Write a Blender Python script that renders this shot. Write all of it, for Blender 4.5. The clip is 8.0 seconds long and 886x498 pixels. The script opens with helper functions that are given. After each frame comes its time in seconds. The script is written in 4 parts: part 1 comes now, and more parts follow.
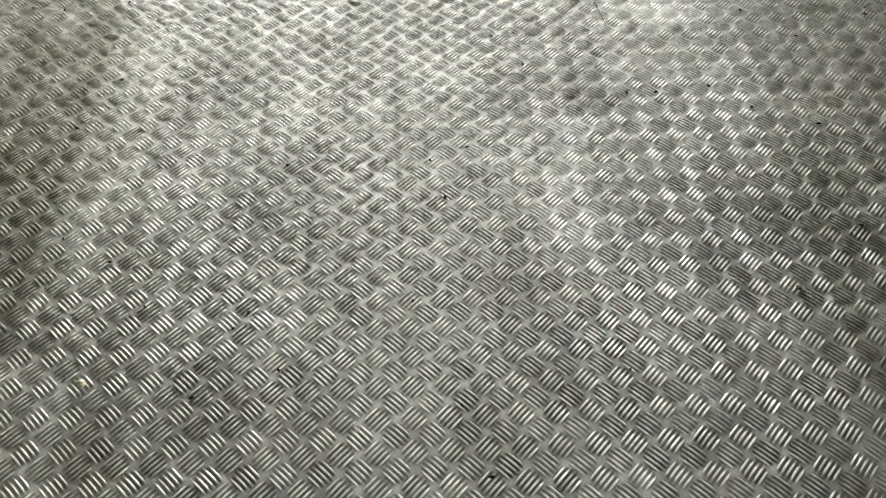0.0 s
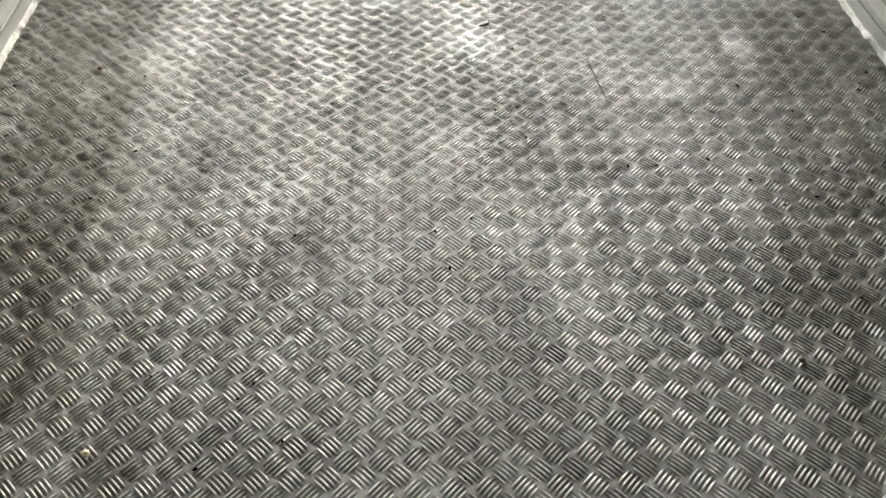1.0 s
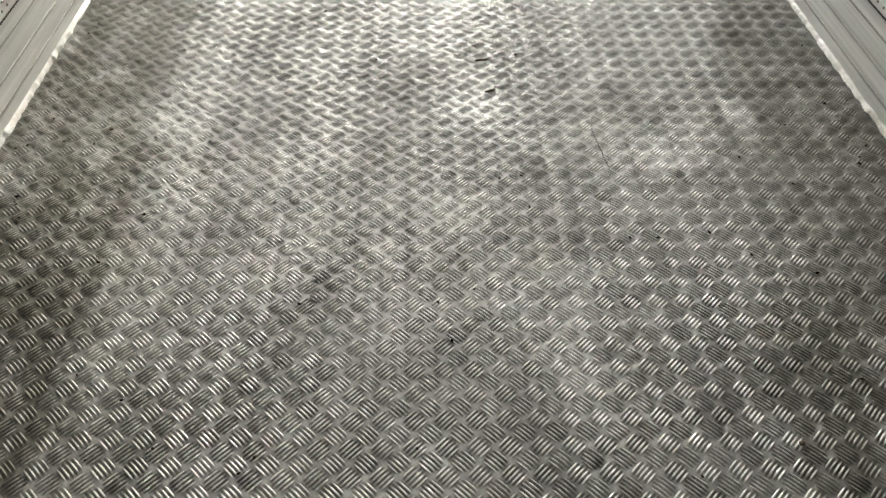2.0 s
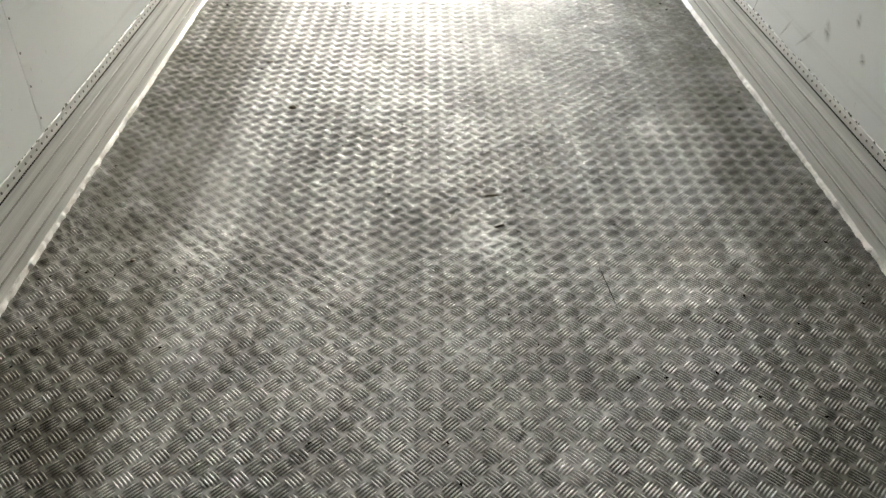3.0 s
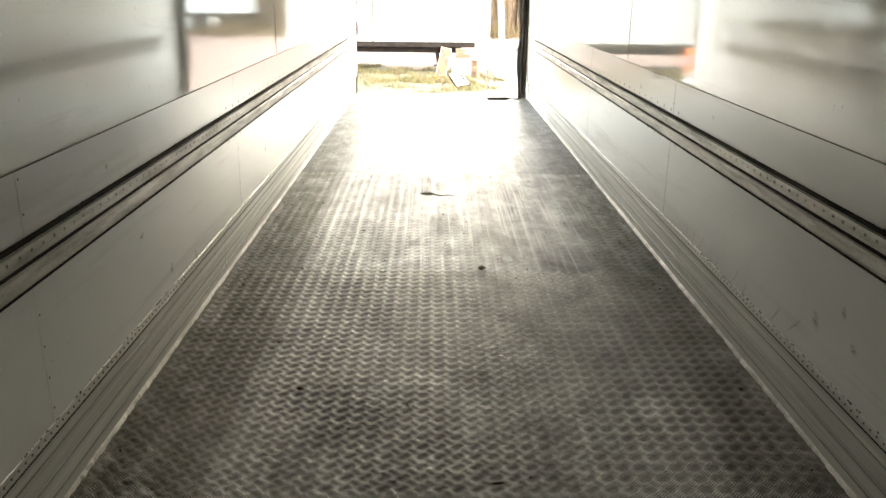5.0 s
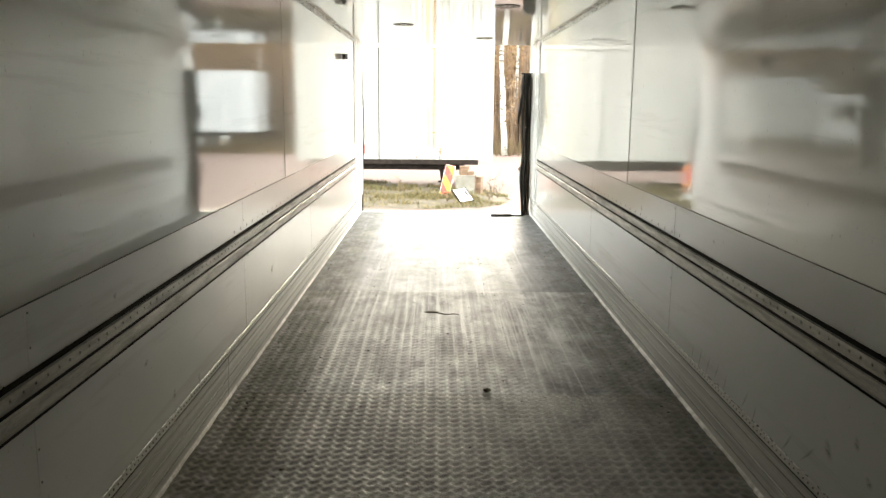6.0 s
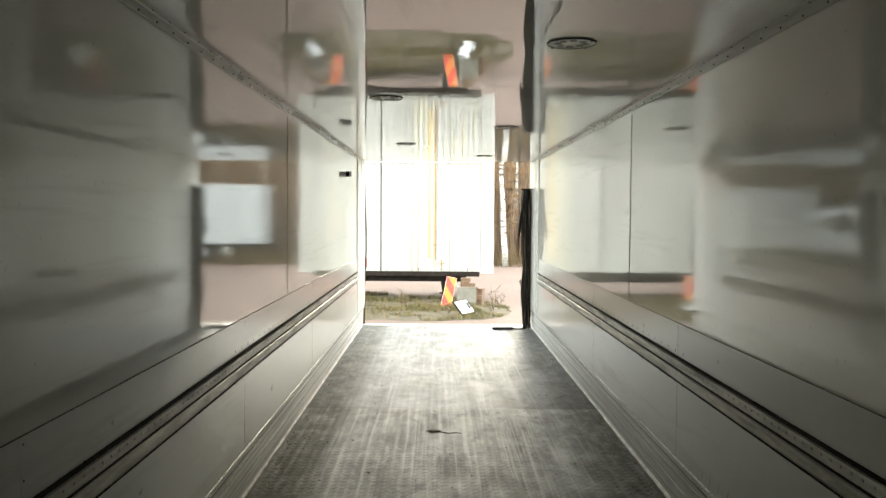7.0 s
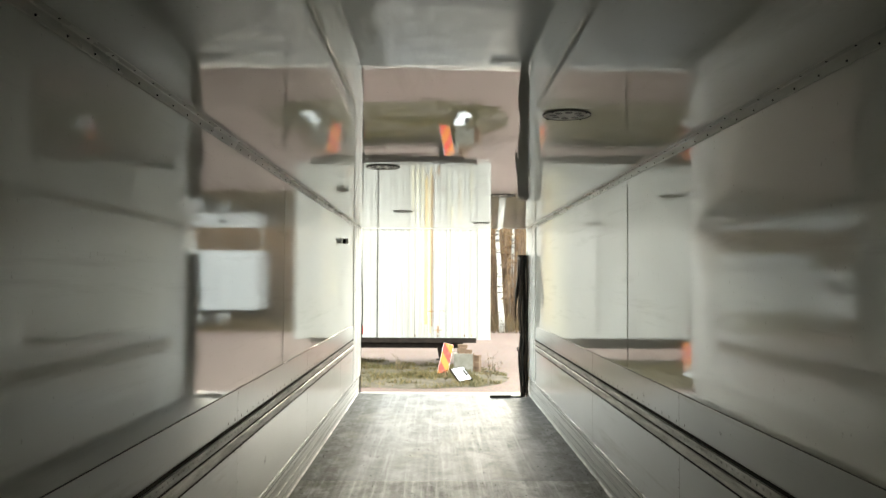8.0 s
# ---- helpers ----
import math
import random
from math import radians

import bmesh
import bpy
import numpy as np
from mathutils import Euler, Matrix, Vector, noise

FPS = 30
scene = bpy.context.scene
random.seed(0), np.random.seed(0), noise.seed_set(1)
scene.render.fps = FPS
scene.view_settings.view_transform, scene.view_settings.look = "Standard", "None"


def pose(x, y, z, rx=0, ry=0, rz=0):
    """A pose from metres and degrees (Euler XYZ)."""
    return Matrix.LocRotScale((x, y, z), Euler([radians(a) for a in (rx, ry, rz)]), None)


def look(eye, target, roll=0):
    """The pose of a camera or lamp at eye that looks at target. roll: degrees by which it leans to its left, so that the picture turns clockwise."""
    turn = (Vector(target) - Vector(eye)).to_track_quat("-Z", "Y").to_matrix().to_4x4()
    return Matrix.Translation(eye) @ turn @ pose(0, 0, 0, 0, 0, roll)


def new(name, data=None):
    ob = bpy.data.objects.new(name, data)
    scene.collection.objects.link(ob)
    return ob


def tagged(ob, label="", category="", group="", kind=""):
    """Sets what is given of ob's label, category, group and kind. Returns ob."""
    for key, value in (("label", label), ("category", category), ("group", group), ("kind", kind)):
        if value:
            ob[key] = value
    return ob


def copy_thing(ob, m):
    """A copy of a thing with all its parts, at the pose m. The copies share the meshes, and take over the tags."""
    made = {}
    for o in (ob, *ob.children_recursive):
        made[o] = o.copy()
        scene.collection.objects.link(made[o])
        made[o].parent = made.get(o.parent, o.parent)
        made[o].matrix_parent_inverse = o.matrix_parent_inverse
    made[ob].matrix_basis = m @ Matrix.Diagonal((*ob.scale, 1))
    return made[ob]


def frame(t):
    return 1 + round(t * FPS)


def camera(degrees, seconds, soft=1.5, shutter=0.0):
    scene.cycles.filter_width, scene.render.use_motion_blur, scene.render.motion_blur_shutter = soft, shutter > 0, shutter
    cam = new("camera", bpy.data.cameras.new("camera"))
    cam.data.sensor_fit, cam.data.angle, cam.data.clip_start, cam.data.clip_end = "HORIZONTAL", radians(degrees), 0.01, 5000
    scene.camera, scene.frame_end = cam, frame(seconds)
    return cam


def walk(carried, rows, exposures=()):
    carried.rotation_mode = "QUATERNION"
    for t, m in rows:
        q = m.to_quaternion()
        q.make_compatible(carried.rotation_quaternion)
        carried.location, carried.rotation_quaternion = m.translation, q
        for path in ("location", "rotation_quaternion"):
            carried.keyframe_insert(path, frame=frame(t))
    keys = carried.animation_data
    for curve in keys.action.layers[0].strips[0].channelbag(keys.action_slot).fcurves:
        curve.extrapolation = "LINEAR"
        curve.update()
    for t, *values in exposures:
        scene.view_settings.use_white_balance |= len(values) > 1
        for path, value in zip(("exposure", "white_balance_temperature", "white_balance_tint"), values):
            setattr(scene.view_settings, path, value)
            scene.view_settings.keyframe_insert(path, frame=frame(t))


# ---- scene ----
cam = camera(58.2, 8.0)
PATH = [
    (0, (-0.09, -2.978, 1.258), (-0.022, -1.725, -0.299), 0.2),
    (0.5, (-0.092, -2.979, 1.282), (-0.031, -1.642, -0.204), 0.1),
    (1, (-0.09, -2.978, 1.288), (-0.028, -1.608, -0.168), 0.1),
    (1.2, (-0.092, -2.977, 1.289), (-0.029, -1.597, -0.157), 0.2),
    (2.3, (-0.088, -2.917, 1.39), (-0.037, -1.445, 0.036), 1.0),
    (2.5, (-0.091, -2.915, 1.406), (-0.044, -1.408, 0.092), 1.0),
    (3, (-0.095, -2.912, 1.445), (-0.059, -1.306, 0.254), 0.9),
    (3.5, (-0.097, -2.906, 1.469), (-0.059, -1.206, 0.417), 1.0),
    (4, (-0.102, -2.908, 1.504), (-0.064, -1.128, 0.593), 1.1),
    (4.5, (-0.107, -2.907, 1.538), (-0.071, -1.063, 0.764), 0.9),
    (4.7, (-0.108, -2.911, 1.547), (-0.076, -1.044, 0.831), 0.8),
    (5.8, (-0.109, -2.912, 1.611), (-0.091, -0.956, 1.196), 0.55),
    (6, (-0.11, -2.913, 1.623), (-0.096, -0.946, 1.262), 0.5),
    (6.5, (-0.11, -2.911, 1.652), (-0.103, -0.923, 1.429), 0.5),
    (7, (-0.115, -2.917, 1.676), (-0.106, -0.919, 1.588), 0.4),
    (7.5, (-0.114, -2.915, 1.689), (-0.104, -0.916, 1.696), 0.3),
    (8, (-0.118, -2.896, 1.696), (-0.101, -0.898, 1.772), 0.3),
]
walk(cam, [(t, look(eye, target, roll)) for t, eye, target, roll in PATH],
     [(0.0, 7.36, 7500, 4), (0.5, 7.2, 7550, 6), (1.2, 7.03, 7600, 8), (2.5, 6.72, 7700, 8), (3.5, 6.08, 7900, 6), (4.5, 5.2, 8700, 6),
      (5.8, 3.95, 9000, 6), (6.5, 3.55, 8900, 5), (7.0, 3.3, 8800, 3), (8.0, 3.18, 8800, 2)])

# ---- daylight: an overcast autumn sky ----
world = bpy.data.worlds.new("overcast_sky")
scene.world = world
world.use_nodes = True
wn, wl = world.node_tree.nodes, world.node_tree.links
sky = wn.new("ShaderNodeTexSky")
sky.sky_type = 'NISHITA'
sky.sun_disc = False
sky.sun_elevation, sky.sun_rotation = radians(16), radians(10)
sky.dust_density, sky.air_density, sky.ozone_density = 2.5, 0.6, 4.0
soft_white = wn.new("ShaderNodeMixRGB")
soft_white.inputs[0].default_value = 0.55
soft_white.inputs[2].default_value = (5.6, 6.4, 7.4, 1)
wl.new(sky.outputs[0], soft_white.inputs[1])
wl.new(soft_white.outputs[0], wn["Background"].inputs[0])
wn["Background"].inputs[1].default_value = 0.17

sun_data = bpy.data.lights.new("sun", 'SUN')
sun_data.energy, sun_data.angle, sun_data.color = 0.1, radians(60), (1.0, 0.975, 0.94)
sun = new("sun", sun_data)
sun.matrix_world = look((10.4, 59, 17.2), (0, 0, 0))

# the daylight that enters through the open rear is sampled there
portal_data = bpy.data.lights.new("rear_opening", 'AREA')
portal_data.shape, portal_data.size, portal_data.size_y = 'RECTANGLE', 2.5, 2.46
portal_data.cycles.is_portal = True
portal = new("rear_opening", portal_data)
portal.matrix_world = look((0, 9.13, 1.23), (0, 0, 1.23))


# ---- materials ----
def nodes_of(name):
    m = bpy.data.materials.new(name)
    m.use_nodes = True
    n = m.node_tree.nodes
    return m, n, m.node_tree.links, n["Principled BSDF"]


def coords(n, l, scale, kind="Object"):
    c, mp = n.new("ShaderNodeTexCoord"), n.new("ShaderNodeMapping")
    mp.inputs["Scale"].default_value = scale
    l.new(c.outputs[kind], mp.inputs[0])
    return mp.outputs[0]


def noise_of(n, l, scale, detail=4.0, rough=0.55, distort=0.0):
    t = n.new("ShaderNodeTexNoise")
    t.inputs["Scale"].default_value, t.inputs["Detail"].default_value = 1.0, detail
    t.inputs["Roughness"].default_value, t.inputs["Distortion"].default_value = rough, distort
    l.new(coords(n, l, scale), t.inputs["Vector"])
    return t.outputs["Fac"]


def ramp(n, l, fac, stops):
    r = n.new("ShaderNodeValToRGB")
    el = r.color_ramp.elements
    while len(el) < len(stops):
        el.new(0.5)
    for e, (p, c) in zip(el, stops):
        e.position = p
        e.color = (*c, 1) if isinstance(c, tuple) else (c, c, c, 1)
    l.new(fac, r.inputs[0])
    return r.outputs[0]


def mix(n, l, fac, a, b, mode='MIX'):
    x = n.new("ShaderNodeMixRGB")
    x.blend_type = mode
    for i, v in enumerate((fac, a, b)):
        if hasattr(v, "links"):
            l.new(v, x.inputs[i])
        elif i == 0:
            x.inputs[0].default_value = v
        else:
            x.inputs[i].default_value = (*v, 1) if isinstance(v, tuple) else (v, v, v, 1)
    return x.outputs[0]


def bump(n, l, bsdf, height, strength, distance, after=None):
    b = n.new("ShaderNodeBump")
    b.inputs["Strength"].default_value, b.inputs["Distance"].default_value = strength, distance
    l.new(height, b.inputs["Height"])
    if after is not None:
        l.new(after, b.inputs["Normal"])
    l.new(b.outputs[0], bsdf.inputs["Normal"])
    return b.outputs[0]


def simple(name, low, high, roughness=0.5, metallic=0.0, scale=(8, 8, 8), grain=0.15, rough_spread=0.12, ior=1.5):
    """A surface with stains and fine grain between two colours."""
    m, n, l, b = nodes_of(name)
    big = noise_of(n, l, scale, 5, 0.6)
    fine = noise_of(n, l, tuple(s * 14 for s in scale), 3, 0.6)
    col = ramp(n, l, big, [(0.3, low), (0.7, high)])
    col = mix(n, l, grain, col, ramp(n, l, fine, [(0.3, 0.25), (0.7, 0.75)]), 'OVERLAY')
    l.new(col, b.inputs["Base Color"])
    l.new(ramp(n, l, big, [(0.25, roughness + rough_spread), (0.75, max(0.03, roughness - rough_spread))]), b.inputs["Roughness"])
    b.inputs["Metallic"].default_value = metallic
    b.inputs["IOR"].default_value = ior
    bump(n, l, b, fine, 0.15, 0.001)
    return m


def glossy_panel(name, tint, gloss, ripple, wave, fine_depth, broad_depth, ior=1.95):
    """Gel-coated laminate: glossy, faintly wavy, with soft stains."""
    m, n, l, b = nodes_of(name)
    stain = noise_of(n, l, (0.9, 0.7, 1.2), 3, 0.5)
    speck = noise_of(n, l, (55, 55, 40), 2, 0.5)
    dark = tuple(c * 0.92 for c in tint)
    col = ramp(n, l, stain, [(0.25, dark), (0.75, tint)])
    col = mix(n, l, ramp(n, l, speck, [(0.70, 0.0), (0.78, 0.35)]), col, (0.30, 0.28, 0.24))
    rub = noise_of(n, l, (3.0, 0.5, 9.0), 7, 0.7, 0.3)
    col = mix(n, l, ramp(n, l, rub, [(0.56, 0.0), (0.72, 0.34)]), col, (0.46, 0.45, 0.40))
    l.new(col, b.inputs["Base Color"])
    b.inputs["Roughness"].default_value = gloss
    b.inputs["IOR"].default_value = ior
    first = bump(n, l, b, noise_of(n, l, ripple, 3, 0.5), 1.0, fine_depth)
    bump(n, l, b, noise_of(n, l, wave, 1, 0.4), 1.0, broad_depth, first)
    return m


def math_of(n, l, op, a, b=None):
    x = n.new("ShaderNodeMath")
    x.operation = op
    for i, v in enumerate((a, b)):
        if v is None:
            continue
        if hasattr(v, "links"):
            l.new(v, x.inputs[i])
        else:
            x.inputs[i].default_value = v
    return x.outputs[0]


def tread_metal(name, shade, gloss, polished, caked, dragged, scuffs, flank=0.0, edge=1.0, depth=0.4):
    """Dull worn aluminium: drag marks and pale scuffs along the floor, dirt caked between the bars, unswept dark margins along both sides.
    scuffs: rows of x, y, half width, half length and strength of rubbed pale spots."""
    m, n, l, b = nodes_of(name)
    drag = noise_of(n, l, (24.0, 0.55, 1), 6, 0.66, 0.15)
    wide_drag = noise_of(n, l, (6.0, 0.35, 1), 5, 0.6, 0.2)
    blot = noise_of(n, l, (3.4, 2.4, 1), 10, 0.74, 0.5)
    smear = noise_of(n, l, (9.0, 5.0, 1), 9, 0.72, 0.6)
    grit = noise_of(n, l, (70, 70, 70), 4, 0.65)
    fine = noise_of(n, l, (260, 260, 260), 2, 0.5)
    place, split = n.new("ShaderNodeTexCoord"), n.new("ShaderNodeSeparateXYZ")
    l.new(place.outputs["Object"], split.inputs[0])
    px, py = split.outputs["X"], split.outputs["Y"]
    # margins that no feet or wheels polish: a clear border on one side, a ragged one on the other
    rag = math_of(n, l, 'SUBTRACT', noise_of(n, l, (5.0, 1.8, 1), 9, 0.72, 0.4), 0.5)
    fray = math_of(n, l, 'MULTIPLY', math_of(n, l, 'SUBTRACT', smear, 0.5), 0.35)
    left = math_of(n, l, 'SUBTRACT', math_of(n, l, 'ADD', math_of(n, l, 'MULTIPLY', rag, 0.25), fray), px)
    # both dark margins widen towards the front end
    corner = math_of(n, l, 'MULTIPLY', math_of(n, l, 'MAXIMUM', math_of(n, l, 'SUBTRACT', -0.7, py), 0.0), 0.16)
    left = math_of(n, l, 'ADD', left, corner)
    right = math_of(n, l, 'ADD', math_of(n, l, 'ADD', math_of(n, l, 'MULTIPLY', rag, 0.6), fray), px)
    right = math_of(n, l, 'ADD', right, corner)
    tarnish = math_of(n, l, 'MAXIMUM', ramp(n, l, left, [(0.79, 0.0), (0.96, 1.0)]), ramp(n, l, right, [(0.80, 0.0), (1.02, 0.85)]))
    tarnish = math_of(n, l, 'MULTIPLY', tarnish, ramp(n, l, smear, [(0.42, 1.0), (0.60, 0.5)]))
    # dirt among the bars of each group
    dx, dy = math_of(n, l, 'SUBTRACT', px, -0.759), math_of(n, l, 'SUBTRACT', py, -2.122)
    cell, signed, index, whole = [], [], [], n.new("ShaderNodeCombineXYZ")
    for k, op in enumerate(('ADD', 'SUBTRACT')):
        q = math_of(n, l, 'DIVIDE', math_of(n, l, op, dx, dy), 0.06225)
        index.append(math_of(n, l, 'ROUND', q))
        l.new(index[k], whole.inputs[k])
        signed.append(math_of(n, l, 'SUBTRACT', q, index[k]))
        cell.append(math_of(n, l, 'ABSOLUTE', signed[k]))
    # every other group is turned: the grooves run across it the other way
    odd = math_of(n, l, 'PINGPONG', math_of(n, l, 'ADD', index[0], index[1]), 1.0)
    across = mix(n, l, odd, signed[0], signed[1])
    groove = math_of(n, l, 'COSINE', math_of(n, l, 'MULTIPLY', across, 2 * math.pi / 0.1931))
    groove = ramp(n, l, math_of(n, l, 'MULTIPLY_ADD', groove, 0.5), [(0.34, 1.0), (0.72, 0.30)])
    near = math_of(n, l, 'ADD', math_of(n, l, 'MULTIPLY', math_of(n, l, 'MAXIMUM', cell[0], cell[1]), 0.35), math_of(n, l, 'MULTIPLY', math_of(n, l, 'ADD', cell[0], cell[1]), 0.325))
    far = math_of(n, l, 'ADD', near, math_of(n, l, 'MULTIPLY', math_of(n, l, 'SUBTRACT', grit, 0.5), 0.16))
    chance = n.new("ShaderNodeTexWhiteNoise")
    chance.noise_dimensions = '2D'
    l.new(whole.outputs[0], chance.inputs["Vector"])
    cake = math_of(n, l, 'MULTIPLY', ramp(n, l, far, [(0.33, 1.0), (0.45, 0.0)]), ramp(n, l, blot, [(0.3, caked), (0.72, caked * 0.72)]))
    cake = math_of(n, l, 'MULTIPLY', cake, ramp(n, l, chance.outputs["Value"], [(0.0, 0.55), (1.0, 1.0)]))
    cake = math_of(n, l, 'MULTIPLY', cake, groove)
    # the dirt between the bars thins towards the rear
    cake = math_of(n, l, 'MULTIPLY', cake, ramp(n, l, math_of(n, l, 'MULTIPLY_ADD', py, 0.25), [(0.0, 1.0), (0.32, 0.82)]))
    lo, hi = tuple(c * (1.0 - depth) for c in shade), shade
    pale = tuple(min(0.95, c * (1.0 + 0.8 * depth)) for c in shade)
    col = ramp(n, l, blot, [(0.36, lo), (0.62, hi)])
    col = mix(n, l, ramp(n, l, drag, [(0.50, 0.0), (0.66, 0.6 * dragged)]), col, pale)
    col = mix(n, l, ramp(n, l, wide_drag, [(0.36, 0.55 * dragged), (0.48, 0.0)]), col, lo)
    col = mix(n, l, ramp(n, l, smear, [(0.56, 0.0), (0.68, 0.55)]), col, pale)
    col = mix(n, l, ramp(n, l, smear, [(0.33, 0.55), (0.42, 0.0)]), col, lo)
    # rubbed pale spots and the pale track beside the dark margin
    wob = math_of(n, l, 'MULTIPLY', math_of(n, l, 'SUBTRACT', smear, 0.5), 2.4)
    track = math_of(n, l, 'SUBTRACT', math_of(n, l, 'MULTIPLY', rag, 0.2), px)
    spot = math_of(n, l, 'MULTIPLY', ramp(n, l, track, [(0.64, 0.0), (0.72, 0.6), (0.81, 0.6), (0.88, 0.0)]), ramp(n, l, smear, [(0.38, 0.35), (0.62, 1.0)]))
    spot = math_of(n, l, 'MULTIPLY', spot, ramp(n, l, math_of(n, l, 'MULTIPLY_ADD', py, 0.125), [(0.25, 0.9), (0.55, 0.85), (0.66, 0.4), (0.9, 0.3)]))
    for x, y, hw, hl, power in scuffs:
        c, mp, ln = n.new("ShaderNodeTexCoord"), n.new("ShaderNodeMapping"), n.new("ShaderNodeVectorMath")
        mp.inputs["Scale"].default_value = (1 / hw, 1 / hl, 0)
        mp.inputs["Location"].default_value = (-x / hw, -y / hl, 0)
        ln.operation = 'LENGTH'
        l.new(c.outputs["Object"], mp.inputs[0])
        l.new(mp.outputs[0], ln.inputs[0])
        one = ramp(n, l, math_of(n, l, 'SUBTRACT', math_of(n, l, 'MULTIPLY', ln.outputs["Value"], 0.7), wob), [(0.15, power), (0.8, 0.0)])
        spot = math_of(n, l, 'MAXIMUM', spot, one)
    col = mix(n, l, math_of(n, l, 'MULTIPLY', tarnish, 0.72), col, tuple(c * 0.21 * k for c, k in zip(shade, (1.0, 0.95, 0.66))))
    col = mix(n, l, spot, col, pale)
    olive = noise_of(n, l, (1.6, 1.4, 1), 6, 0.7, 0.4)
    col = mix(n, l, ramp(n, l, olive, [(0.54, 0.0), (0.72, 0.35)]), col, (0.25, 0.243, 0.195))
    cake = math_of(n, l, 'MULTIPLY', cake, math_of(n, l, 'SUBTRACT', 1.0, math_of(n, l, 'MULTIPLY', spot, 0.3)))
    if flank:
        foot = ramp(n, l, math_of(n, l, 'MULTIPLY', split.outputs["Z"], 400.0), [(0.06, flank), (0.40, 0.0)])
        cake = math_of(n, l, 'MAXIMUM', cake, math_of(n, l, 'MULTIPLY', foot, ramp(n, l, smear, [(0.4, 1.0), (0.7, 0.6)])))
    col = mix(n, l, cake, col, (0.055, 0.052, 0.043))
    col = mix(n, l, ramp(n, l, grit, [(0.58, 0.0), (0.76, 0.45)]), col, (0.16, 0.14, 0.115))
    l.new(col, b.inputs["Base Color"])
    r = ramp(n, l, blot, [(0.34, gloss + 0.10), (0.62, gloss - 0.03)])
    r = mix(n, l, ramp(n, l, drag, [(0.48, 0.0), (0.66, 0.5 * dragged)]), r, gloss - 0.06)
    r = mix(n, l, math_of(n, l, 'MULTIPLY', tarnish, 0.7), r, gloss + 0.18)
    r = mix(n, l, cake, r, 0.75)
    l.new(r, b.inputs["Roughness"])
    b.inputs["Metallic"].default_value = polished
    b.inputs["Specular Tint"].default_value = (edge, edge, edge, 1)
    bump(n, l, b, fine, 0.25, 0.0006)
    return m


def stripes(name, first, second, angle, width):
    """Diagonal warning bands in two colours."""
    m, n, l, b = nodes_of(name)
    c = n.new("ShaderNodeTexCoord")
    mp = n.new("ShaderNodeMapping")
    mp.inputs["Rotation"].default_value = (0, radians(angle), 0)
    mp.inputs["Scale"].default_value = (1 / width,) * 3
    l.new(c.outputs["Object"], mp.inputs[0])
    sep, fr, gt = n.new("ShaderNodeSeparateXYZ"), n.new("ShaderNodeMath"), n.new("ShaderNodeMath")
    l.new(mp.outputs[0], sep.inputs[0])
    fr.operation, gt.operation = 'FRACT', 'GREATER_THAN'
    l.new(sep.outputs["Z"], fr.inputs[0])
    l.new(fr.outputs[0], gt.inputs[0])
    gt.inputs[1].default_value = 0.5
    dirt = noise_of(n, l, (14, 14, 14), 5, 0.6)
    col = mix(n, l, gt.outputs[0], first, second)
    col = mix(n, l, ramp(n, l, dirt, [(0.55, 0.0), (0.8, 0.4)]), col, (0.25, 0.2, 0.15))
    l.new(col, b.inputs["Base Color"])
    b.inputs["Roughness"].default_value = 0.35
    return m


def ribbed_paint(name):
    """Aged white paint with rust runs that hang down."""
    m, n, l, b = nodes_of(name)
    run = noise_of(n, l, (3.2, 1, 0.12), 5, 0.6)
    spot = noise_of(n, l, (9, 9, 9), 6, 0.7)
    soil = noise_of(n, l, (1.2, 1, 0.5), 4, 0.6)
    col = ramp(n, l, soil, [(0.3, (0.36, 0.34, 0.305)), (0.65, (0.47, 0.455, 0.42))])
    grime = noise_of(n, l, (11.0, 1, 0.22), 6, 0.62, 0.2)
    col = mix(n, l, ramp(n, l, grime, [(0.50, 0.0), (0.66, 0.55)]), col, (0.26, 0.245, 0.205))
    col = mix(n, l, ramp(n, l, run, [(0.60, 0.0), (0.74, 0.6)]), col, (0.52, 0.40, 0.22))
    col = mix(n, l, ramp(n, l, spot, [(0.72, 0.0), (0.80, 0.8)]), col, (0.22, 0.11, 0.05))
    l.new(col, b.inputs["Base Color"])
    b.inputs["Roughness"].default_value = 0.45
    bump(n, l, b, spot, 0.2, 0.002)
    return m


def birch_bark():
    m, n, l, b = nodes_of("birch_bark")
    band = noise_of(n, l, (5, 5, 5), 4, 0.7)
    scar = noise_of(n, l, (2.5, 2.5, 9), 3, 0.7)
    col = ramp(n, l, band, [(0.3, (0.36, 0.335, 0.30)), (0.7, (0.56, 0.54, 0.50))])
    col = mix(n, l, ramp(n, l, scar, [(0.56, 0.0), (0.62, 0.95)]), col, (0.05, 0.045, 0.04))
    l.new(col, b.inputs["Base Color"])
    b.inputs["Roughness"].default_value = 0.7
    bump(n, l, b, scar, 0.5, 0.01)
    return m


def leafage(name, a, c, d):
    """Foliage, varied from piece to piece."""
    m, n, l, b = nodes_of(name)
    g = n.new("ShaderNodeNewGeometry")
    col = ramp(n, l, g.outputs["Random Per Island"], [(0.0, a), (0.5, c), (1.0, d)])
    l.new(col, b.inputs["Base Color"])
    b.inputs["Roughness"].default_value = 0.75
    return m


